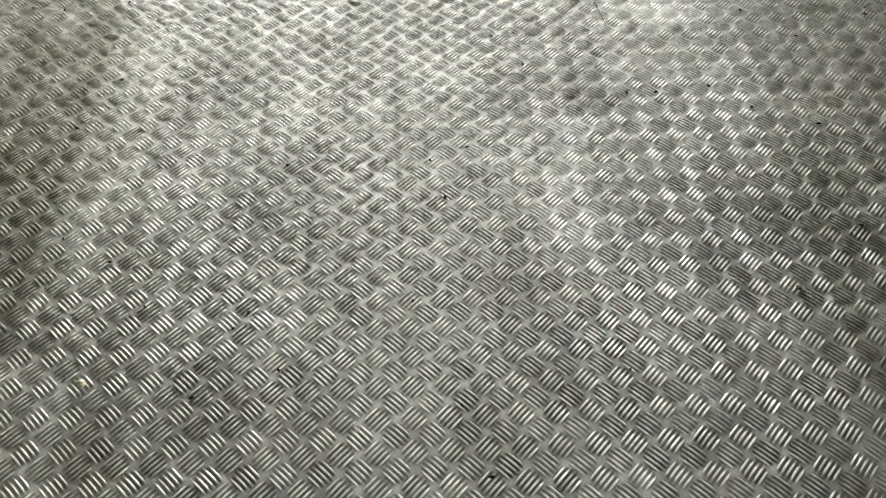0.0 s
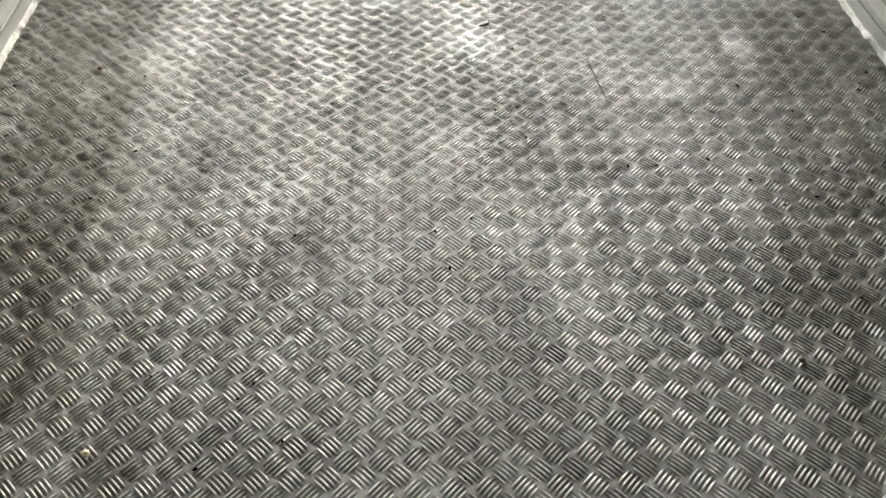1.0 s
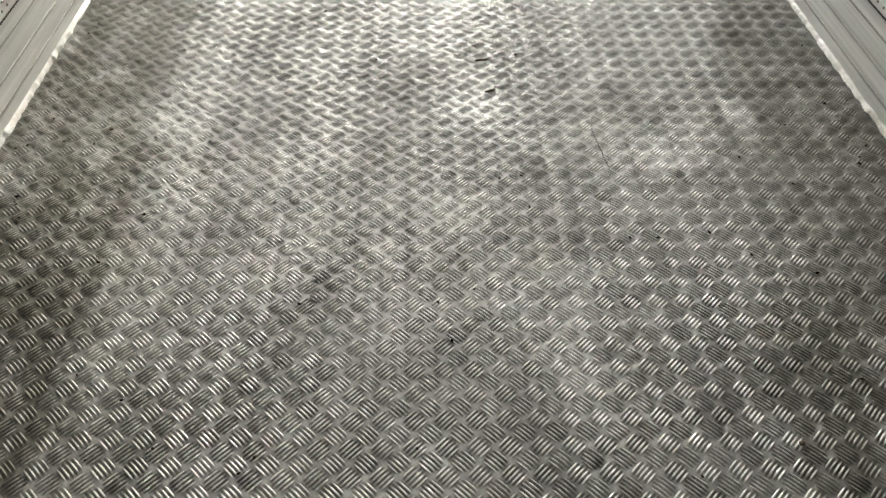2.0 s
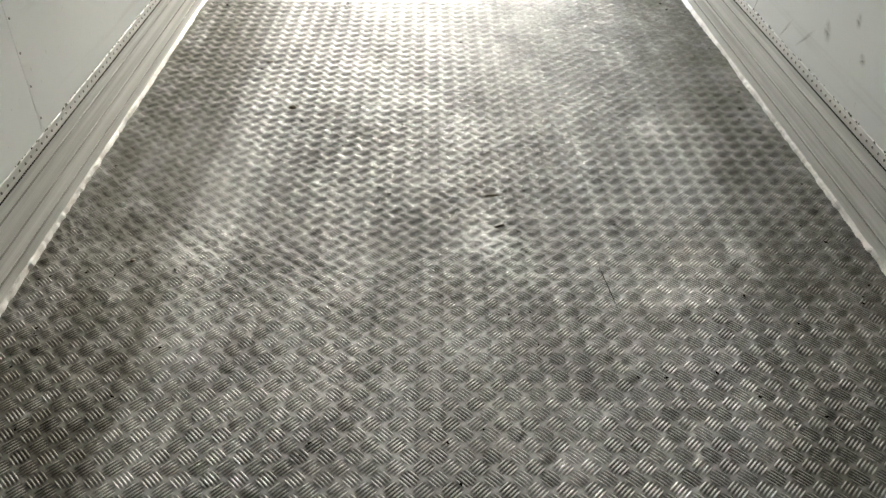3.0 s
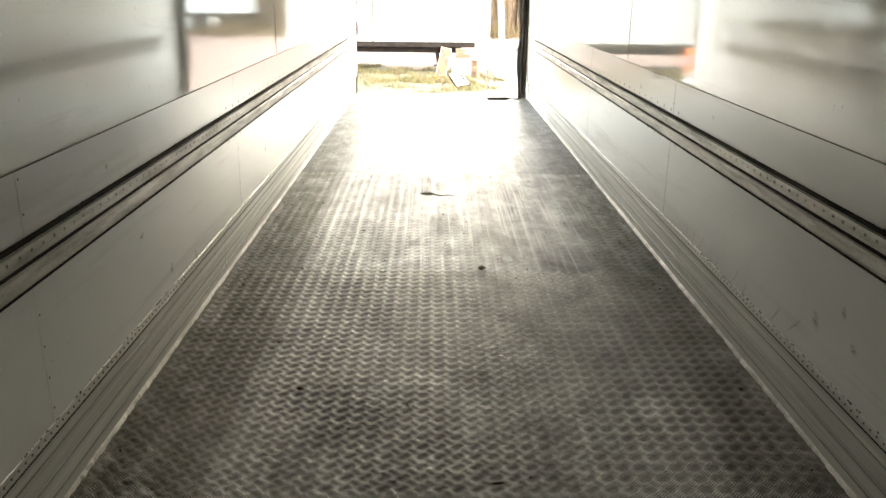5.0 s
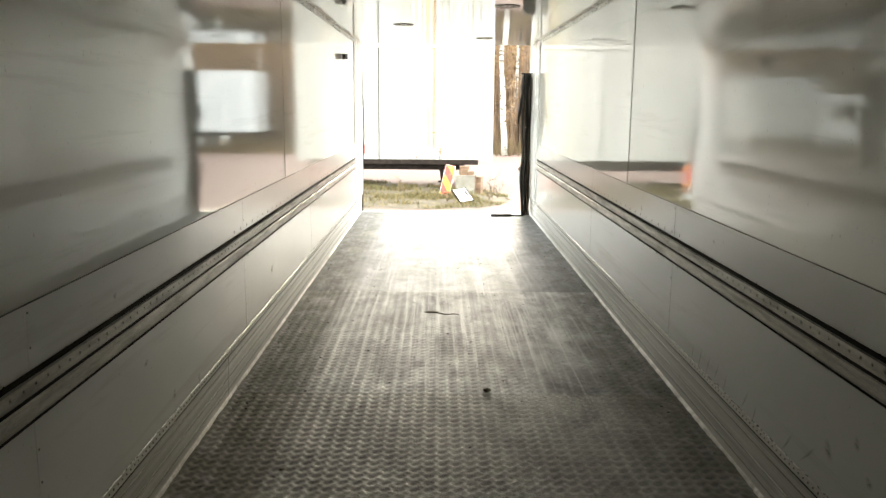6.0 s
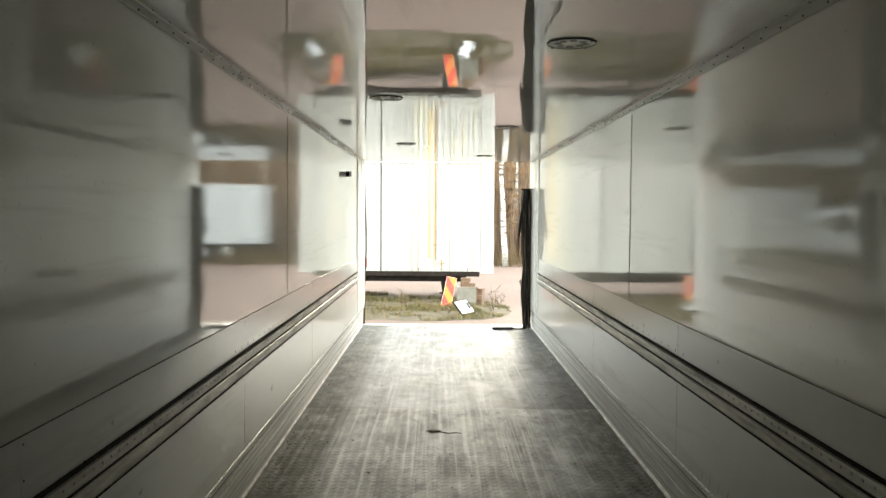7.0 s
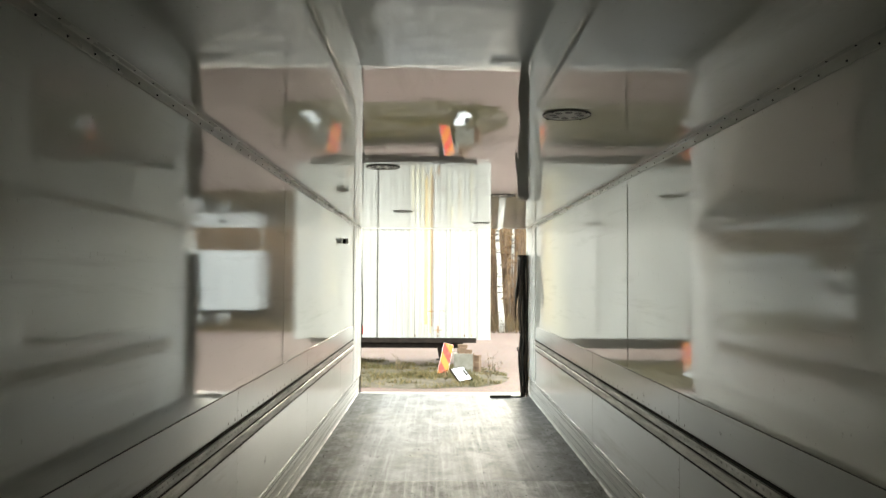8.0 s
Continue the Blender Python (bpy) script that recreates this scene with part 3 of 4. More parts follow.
    while FRONT + 0.069 * (k + 1) < 7.94:
        yy = FRONT + 0.069 * k
        add(1.2260, 1.2365, yy + 0.0055, yy + 0.0635, 0.8425, 0.8525)
        k += 1
    mesh_object("slotted_strip", verts, faces, M_RAIL, parent, "slotted face of the cargo rail")
    # angle trim under the ceiling: a flange on the wall and one on the ceiling
    trim = [(1.2395, HIGH - 0.044), (1.2372, HIGH - 0.044), (1.2360, HIGH - 0.040), (1.2352, HIGH - 0.006), (1.2310, HIGH - 0.0030), (1.2080, HIGH - 0.0024), (1.2070, HIGH - 0.0005), (1.2395, HIGH - 0.0005)]
    v, f = extrude_profile([(x * s, z) for x, z in trim], FRONT, 8.93)
    mesh_object("corner_trim", v, f if s < 0 else [q[::-1] for q in f], M_TRIM, parent, "thin white angle trim under the ceiling")
    first = {-1: -0.123, 1: 0.081}[s]
    rows = [first + 0.193 * k for k in range(-18, 46)]
    tagged(mesh_object("corner_screws", *studs([(1.2362 * s, y0, HIGH - 0.031) for y0 in rows if FRONT < y0 < 8.9], 0.0045, 0.006, (-s, 0, 0)), M_GROOVE, parent), kind="stuff")
    tagged(mesh_object("ceiling_screws", *studs([(1.222 * s, y0 - 0.08, HIGH - 0.0024) for y0 in rows if FRONT < y0 - 0.08 < 8.9], 0.0045, 0.004, (0, 0, -1)), M_GROOVE, parent), kind="stuff")


side_lining(-1, wall_left)
side_lining(1, wall_right)


# ---- floor plates with raised five-bar tread ----
STEP = 0.06225
OX, OY = -0.759, -2.122
EDGES = [FRONT, 1.375, 3.875, 6.375, REAR]


def tread_bars(y0, y1, tall, material, half_width=1.262):
    """Raised bars: five side by side, the groups turned by a right angle from one to the next."""
    long_, gap, wide = 0.0185, 0.0085, 0.0021
    shape = np.array([(-long_, 0, 0), (-long_ * 0.45, -wide, 0), (long_ * 0.45, -wide, 0), (long_, 0, 0), (long_ * 0.45, wide, 0), (-long_ * 0.45, wide, 0),
                      (-long_ * 0.55, 0, tall), (long_ * 0.55, 0, tall)])
    sides = [(0, 1, 6), (1, 2, 7, 6), (2, 3, 7), (3, 4, 7), (4, 5, 6, 7), (5, 0, 6)]
    r = math.sqrt(0.5)
    centres = []
    for turn in (0, 1):
        ax = np.array((r, -r)) if turn == 0 else np.array((r, r))
        off = 0.0 if turn == 0 else STEP / 2
        i0, i1 = math.ceil((-half_width - OX - off) / STEP), math.floor((half_width - OX - off) / STEP)
        j0, j1 = math.ceil((y0 - OY - off) / STEP), math.floor((y1 - OY - off) / STEP)
        if j1 < j0:
            continue
        gx, gy = np.meshgrid(OX + off + STEP * np.arange(i0, i1 + 1), OY + off + STEP * np.arange(j0, j1 + 1))
        c = np.stack([gx.ravel(), gy.ravel()], 1)
        nrm = np.array((-ax[1], ax[0]))
        rot = np.array([[ax[0], nrm[0]], [ax[1], nrm[1]]])
        base = shape.copy()
        base[:, :2] = shape[:, :2] @ rot.T
        for k in range(-2, 3):
            p = np.zeros((len(c), 8, 3))
            p[:, :, :2] = (c + nrm * gap * k)[:, None, :] + base[None, :, :2]
            p[:, :, 2] = base[None, :, 2]
            centres.append(p)
    allp = np.concatenate(centres)
    keep = np.abs(allp[:, :, 0]).max(1) < half_width
    allp = allp[keep]
    verts = allp.reshape(-1, 3)
    count = len(allp)
    loops = np.concatenate([np.array(q) for q in sides])
    sizes = np.array([len(q) for q in sides])
    me = bpy.data.meshes.new("tread_bars")
    me.vertices.add(len(verts))
    me.vertices.foreach_set("co", verts.ravel())
    idx = (np.arange(count)[:, None] * 8 + loops[None, :]).ravel()
    me.loops.add(len(idx))
    me.loops.foreach_set("vertex_index", idx.astype(np.int32))
    tot = np.tile(sizes, count)
    start = np.concatenate([[0], np.cumsum(tot)[:-1]])
    me.polygons.add(len(tot))
    me.polygons.foreach_set("loop_start", start.astype(np.int32))
    me.update(calc_edges=True)
    me.validate()
    me.materials.append(material)
    return new("tread_bars", me)


for a, b in zip(EDGES, EDGES[1:]):
    worn = a > 1.0
    # plates past y = 3 take the colour darkened against the rear glare
    plate = part("tread_plate", boxes((-1.2635, 1.2635, a + 0.0004, b - 0.0004, -0.0055, 0.0)), M_PLATE_SMOOTH_DIMMED if a > 3.0 else M_PLATE_WORN if worn else M_PLATE, floor,
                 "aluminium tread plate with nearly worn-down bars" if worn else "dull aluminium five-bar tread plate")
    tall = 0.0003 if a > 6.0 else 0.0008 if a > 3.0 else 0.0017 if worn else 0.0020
    bars = tread_bars(a, min(b, 8.93), tall, M_BAR_SMOOTH_DIMMED if a > 3.0 else M_BAR_WORN if worn else M_BAR)
    bars.parent = plate
    tagged(bars, kind="stuff")
part("sill", boxes((-1.36, 1.36, REAR, REAR + 0.12, -0.16, 0.002), bevel=0.004), M_FLUTE, floor, "bare aluminium sill at the open rear")


# ---- things inside the box ----
def ceiling_lamp(x, y):
    """A round lamp: dark rim, pale plate with a ring of holes."""
    e = empty("ceiling_lamp", x, y, HIGH, label="round ceiling lamp with a dark rim and a ring of holes", category="lamp", group="ceiling lamps")
    R = 0.112

    def ring(r0, r1, z0, z1, seg=40):
        bm = bmesh.new()
        rows = []
        for k in range(seg):
            a = math.tau * k / seg
            c, s = math.cos(a), math.sin(a)
            rows.append([bm.verts.new((r * c, r * s, z)) for r, z in ((r0, z0), (r0, z1), (r1, z1), (r1, z0))])
        for k in range(seg):
            p, q = rows[k], rows[(k + 1) % seg]
            for i in range(4):
                bm.faces.new((p[i], p[(i + 1) % 4], q[(i + 1) % 4], q[i]))
        return bm

    part("rim", ring(0.1065, R, -0.006, -0.001), M_LAMP_RIM, e, "black rim", True)
    part("plate", ring(0.001, 0.106, -0.004, -0.001), M_LAMP, e, "pale metal plate")
    for k in range(8):
        a = math.tau * k / 8
        bm = bmesh.new()
        bmesh.ops.create_cone(bm, cap_ends=True, segments=14, radius1=0.017, radius2=0.017, depth=0.002,
                              matrix=pose(0.062 * math.cos(a), 0.062 * math.sin(a), -0.0048))
        part("lens", bm, M_LAMP_RIM, e, "small dark lens")
    for k in range(4):
        a = math.tau * (k + 0.5) / 4
        bm = bmesh.new()
        bmesh.ops.create_cone(bm, cap_ends=True, segments=8, radius1=0.006, radius2=0.004, depth=0.004,
                              matrix=pose(0.108 * math.cos(a), 0.108 * math.sin(a), -0.008, 180))
        part("screw", bm, M_RIVET, e)
    return e


lamp = ceiling_lamp(0.478, 0.729)
for x, y in ((-0.481, 2.477), (0.48, 4.251), (-0.494, 6.0), (0.48, 7.76), (-0.48, -1.03)):
    copy_thing(lamp, pose(x, y, HIGH))


def door_holder():
    e = empty("door_holder", -1.2365, 6.65, 2.145, label="small black and white door holder on the wall", category="holder")
    part("plate", boxes((0.0, 0.006, -0.04, 0.04, -0.034, 0.034), bevel=0.002), M_BLACK, e)
    part("bracket", boxes((0.040, 0.066, -0.045, -0.038, -0.032, 0.032), (0.060, 0.066, -0.045, 0.03, -0.032, -0.020), (0.060, 0.066, -0.045, 0.03, 0.020, 0.032), bevel=0.002), M_WHITE, e, "pale metal bracket")
    part("buffer", boxes((0.006, 0.042, -0.046, 0.030, -0.030, 0.030), bevel=0.005), M_BLACK, e, "black rubber buffer")


door_holder()


def strip_curtain():
    """Black rubber strips drawn together and tied at the post."""
    e = empty("strip_curtain", 1.17, 8.72, 0.0, label="black rubber strip curtain gathered beside the open rear", category="curtain")
    rng = random.Random(11)
    part("hanger", boxes((-0.095, 0.062, -0.05, 0.05, 2.035, 2.052), (0.040, 0.046, -0.01, 0.01, 2.0, 2.12), bevel=0.002), M_DARK, e, "dark steel hanger")
    for i in range(26):
        x0 = -0.082 + 0.0053 * i + rng.uniform(-0.006, 0.006)
        y0 = rng.uniform(-0.075, 0.075)
        w, t = rng.uniform(0.005, 0.013), 0.0025
        sway, ph = rng.uniform(0.004, 0.016), rng.uniform(0, 6.28)
        foot = 0.004 if i % 3 == 0 else rng.uniform(0.02, 0.25)
        ang = rng.uniform(-0.9, 0.9)
        verts, faces, n = [], [], 26
        for k in range(n + 1):
            z = foot + (2.045 - foot) * k / n
            pinch = 1 - 0.35 * math.exp(-((z - 0.93) / 0.22) ** 2)
            narrow = 0.62 + 0.38 * min(1, z / 1.1)
            cx = 0.01 + (x0 - 0.01) * pinch * narrow + sway * math.sin(2.4 * z + ph) + 0.004 * math.sin(9 * z + ph * 2) + 0.014 * max(0, 0.5 - z)
            cy = y0 * pinch + sway * math.cos(1.9 * z + ph)
            a = ang + 0.5 * math.sin(1.3 * z + ph)
            c, s_ = math.cos(a), math.sin(a)
            for dx, dy in ((-w, -t), (w, -t), (w, t), (-w, t)):
                verts.append((cx + dx * c - dy * s_, cy + dx * s_ + dy * c, z))
        for k in range(n):
            for j in range(4):
                faces.append((4 * k + j, 4 * k + (j + 1) % 4, 4 * k + 4 + (j + 1) % 4, 4 * k + 4 + j))
        faces += [(3, 2, 1, 0), (4 * n, 4 * n + 1, 4 * n + 2, 4 * n + 3)]
        mesh_object("rubber_strip", verts, faces, M_BROWN if i % 4 == 1 else M_BLACK, e, "brownish worn strip" if i % 4 == 1 else "", True)
    # one strip that hangs clear
    bm = bmesh.new()
    tube(bm, [(-0.085, -0.03, 1.78), (-0.10, -0.04, 1.65), (-0.118, -0.045, 1.5), (-0.128, -0.05, 1.38), (-0.130, -0.05, 1.33)], [0.008, 0.020, 0.026, 0.017, 0.003], 6)
    part("loose_strip", bm, M_BLACK, e, "loose black strip end")
    bm = bmesh.new()
    tube(bm, [(-0.055, 0.07, 0.93), (-0.075, -0.06, 0.93), (0.045, -0.075, 0.94), (0.06, 0.02, 0.95)], [0.008] * 4, 6)
    part("tie", bm, M_BLACK, e, "tie cord")
    for p in ([(-0.095, -0.055, 0.72), (-0.108, -0.06, 0.70), (-0.10, -0.06, 0.66)], [(0.055, -0.03, 0.28), (0.040, -0.05, 0.12), (0.058, -0.06, 0.02)]):
        bm = bmesh.new()
        tube(bm, p, [0.009, 0.011, 0.006], 6)
        part("cord_end", bm, M_BLACK, e)


strip_curtain()


def broom_bar():
    e = empty("rubber_bar", 0.66, 8.56, 0.0, label="black rubber bar lying on the floor by the curtain", category="bar")
    bm = bmesh.new()
    tube(bm, [(0, 0, 0.021), (0.02, 0, 0.022), (0.29, 0.01, 0.022), (0.31, 0.012, 0.022)], [0.016, 0.020, 0.020, 0.014], 8)
    part("grip", bm, M_BLACK, e, "", True)
    bm = bmesh.new()
    tube(bm, [(0.30, 0.012, 0.018), (0.40, 0.03, 0.013), (0.47, 0.06, 0.014), (0.53, 0.10, 0.03)], [0.010, 0.010, 0.011, 0.009], 8)
    part("strap", bm, M_BLACK, e, "", True)


broom_bar()


def floor_scrap(name, x, y, rz, size, label, seed, material=None):
    """A crumpled dry leaf or a bit of wood on the plate."""
    bm = bmesh.new()
    bmesh.ops.create_icosphere(bm, subdivisions=2, radius=1.0)
    for v in bm.verts:
        k = 1 + 0.35 * noise.noise(v.co * 1.7 + Vector((seed, 0, 0)))
        v.co = Vector((v.co.x * size[0] * k, v.co.y * size[1] * k, max(-0.9, v.co.z) * size[2] * k))
    low = min(v.co.z for v in bm.verts)
    for v in bm.verts:
        v.co.z -= low
    me = bpy.data.meshes.new(name)
    bm.to_mesh(me)
    bm.free()
    me.materials.append(material or M_LEAFBIT)
    ob = new(name, me)
    ob.matrix_basis = pose(x, y, 0.0008, 0, 0, rz)
    return tagged(ob, label, name.replace("_", " "))


floor_scrap("stone_chip", 0.178, 1.41, 20, (0.021, 0.016, 0.013), "small dark stone chip on the tread plate", 1)
floor_scrap("twig", 0.114, -0.668, 10, (0.022, 0.004, 0.004), "short dark twig on the tread plate", 2)
floor_scrap("twig", 0.128, -0.845, 25, (0.021, 0.004, 0.003), "short dark twig on the tread plate", 3)
floor_scrap("twig", -0.151, 3.150, 5, (0.055, 0.012, 0.006), "dark flattened twig on the tread plate", 4)
floor_scrap("dry_leaf", -0.798, 0.42, 40, (0.017, 0.011, 0.003), "crumpled dark leaf on the tread plate", 5)
floor_scrap("dry_leaf", -0.637, -0.027, 0, (0.015, 0.012, 0.006), "crumpled dark leaf on the tread plate", 6)
floor_scrap("pebble", -0.693, -2.245, 0, (0.008, 0.007, 0.006), "pale yellowish pebble on the tread plate", 7, M_STONE)
floor_scrap("dry_leaf", -0.970, -1.03, 60, (0.007, 0.006, 0.004), "tiny dark leaf crumb on the tread plate", 8)
floor_scrap("dry_leaf", 1.161, -0.01, 60, (0.009, 0.007, 0.004), "tiny dark leaf crumb on the tread plate", 9)
floor_scrap("dry_leaf", 0.655, -2.098, 10, (0.007, 0.006, 0.004), "tiny dark leaf crumb on the tread plate", 10)

def floor_grit():
    """Crumbs of dirt and rubber scattered over the plates, thicker along both sides."""
    rng = random.Random(77)
    verts, faces = [], []
    for k in range(520):
        y = rng.uniform(-2.9, 7.5)
        x = rng.uniform(-1.22, 1.22) if k % 3 else rng.choice((-1, 1)) * (1.225 - abs(rng.gauss(0, 0.06)))
        r, turn = rng.uniform(0.0015, 0.005) * (1.0 if y < 1.0 else 1.5), rng.uniform(0, 6.28)
        c, s_ = math.cos(turn), math.sin(turn)
        i = len(verts)
        for dx, dy, dz in ((-1.5, -0.3, 0.0), (-0.2, -0.9, 0.0), (1.4, 0.2, 0.0), (0.1, 0.8, 0.0), (rng.uniform(-0.4, 0.4), 0.0, 0.9)):
            verts.append((x + r * (dx * c - dy * s_), y + r * (dx * s_ + dy * c), 0.0012 + r * dz))
        for a, b in ((0, 1), (1, 2), (2, 3), (3, 0)):
            faces.append((i + a, i + b, i + 4))
    tagged(mesh_object("floor_grit", verts, faces, M_GROOVE), "dark crumbs of dirt scattered on the tread plates", "dirt", kind="stuff")


floor_grit()


def fibre(points, radius, label):
    """A thin bent fibre lying on the plates."""
    bm = bmesh.new()
    tube(bm, [(x, y, 0.003 + radius) for x, y in points], [radius * 0.7] + [radius] * (len(points) - 2) + [radius * 0.5], 5)
    me = bpy.data.meshes.new("fibre")
    bm.to_mesh(me)
    bm.free()
    me.materials.append(M_GROOVE)
    tagged(new("fibre", me), label, "fibre", "fibres on the floor")


fibre(((0.42, -0.99), (0.41, -1.06), (0.42, -1.15), (0.43, -1.24)), 0.0009, "hair-thin dark fibre on the tread plate")
fibre(((-0.18, 3.16), (-0.11, 3.13), (-0.04, 3.08), (0.02, 3.10), (0.06, 3.08)), 0.0035, "thin bent dark strip on the worn tread plate")

# soft soot smudges on the lining
def smudge(parent, s, y, z, long_, wide, lean):
    """A thin soot mark rubbed into the sheet, tapering to nothing at its rim."""
    n = 8
    verts = [(0, -1 + 2 * i / n, -1 + 2 * k / n) for i in range(n + 1) for k in range(n + 1)]
    faces = [(i * (n + 1) + k, i * (n + 1) + k + 1, (i + 1) * (n + 1) + k + 1, (i + 1) * (n + 1) + k) for i in range(n) for k in range(n)]
    ob = mesh_object("soot_smudge", verts, faces, M_SMUDGE, parent, "dark soot smudge")
    ob.matrix_basis = pose(1.2362 * s, y, z, lean) @ Matrix.Diagonal((1, wide, long_, 1))
    return ob


for y, z, h, lean in ((1.10, 0.335, 0.035, 12), (0.98, 0.34, 0.045, 20), (0.86, 0.345, 0.05, 25), (0.74, 0.35, 0.05, 30), (0.62, 0.335, 0.04, 15), (0.38, 0.345, 0.05, 35), (0.27, 0.325, 0.035, 20), (-0.05, 0.34, 0.05, 40), (-0.22, 0.37, 0.06, 48)):
    smudge(wall_right, 1, y, z + 0.012, h * 1.5, 0.010, lean)
for y, z, h, w, lean in ((-0.53, 0.559, 0.022, 0.03, 60), (-0.36, 0.46, 0.03, 0.05, 50), (-0.62, 0.47, 0.02, 0.03, 20), (2.3, 0.95, 0.02, 0.03, 30), (0.9, 0.97, 0.012, 0.02, 10)):
    smudge(wall_right, 1, y, z, h, w, lean)
for y, z, h, w, lean in ((0.35, 0.38, 0.03, 0.03, 40), (0.05, 0.62, 0.015, 0.03, 10), (-0.2, 0.95, 0.015, 0.02, 0), (2.4, 0.5, 0.03, 0.05, 20), (0.7, 0.33, 0.03, 0.02, 10)):
    smudge(wall_left, -1, y, z, h, w, lean)

# gasket and lamp at the edge of the open rear
gasket = empty("door_gasket", -1.236, 9.06, 0.0, label="black rubber door gasket hanging at the rear frame", category="gasket")
bm = bmesh.new()
tube(bm, [(-0.01, 0, 0.0), (0.0, 0, 0.9), (0.018, 0, 1.10), (0.016, 0, 1.45), (0.002, 0, 1.80), (-0.01, 0, 2.3)], [0.011] * 6, 6)
part("seal", bm, M_BLACK, gasket, "", True)
rear_lamp = empty("rear_lamp", -1.235, 9.14, 0.93, label="small red lamp on the rear frame", category="lamp")
part("lens", boxes((-0.05, 0.022, -0.03, 0.03, -0.07, 0.07), bevel=0.01), M_RED, rear_lamp)
part("lamp_base", boxes((-0.06, 0.012, -0.10, -0.03, -0.09, 0.09), bevel=0.004), M_DARK, rear_lamp)

# ---- outside ----
GROUND = -0.62
bm = bmesh.new()
bmesh.ops.create_grid(bm, x_segments=40, y_segments=40, size=400)
for v in bm.verts:
    v.co.z = GROUND
me = bpy.data.meshes.new("ground")
bm.to_mesh(me)
bm.free()
me.materials.append(M_GRAVEL)
tagged(new("ground", me), "pinkish-brown gravel yard", "ground", kind="structure")


def shell_support():
    """Blocks that carry the cargo box."""
    for y in (-3.0, 2.5, 8.0):
        e = empty("support_beam", 0, y, GROUND, label="dark steel beam under the cargo box", category="beam", group="beams under the box")
        part("beam", boxes((-1.2, 1.2, -0.12, 0.12, 0.0, 0.46), bevel=0.01), M_DARK, e)


shell_support()


def wheel(bm_parent, x, y, z, r=0.48, w=0.28):
    bm = bmesh.new()
    bmesh.ops.create_cone(bm, cap_ends=True, segments=28, radius1=r, radius2=r, depth=w, matrix=pose(0, 0, 0, 90))
    bmesh.ops.bevel(bm, geom=[e for e in bm.edges if len(e.link_faces) == 2 and any(len(f.verts) > 4 for f in e.link_faces)], offset=0.04, segments=2, affect='EDGES')
    t = part("wheel", bm, M_TYRE, bm_parent, "dusty black tyre")
    t.matrix_basis = pose(x, y, z)
    bm = bmesh.new()
    bmesh.ops.create_cone(bm, cap_ends=True, segments=20, radius1=r * 0.55, radius2=r * 0.45, depth=0.03, matrix=pose(0, -w / 2 - 0.005, 0, 90))
    part("rim", bm, M_SIGN_BACK, t, "grey steel rim")


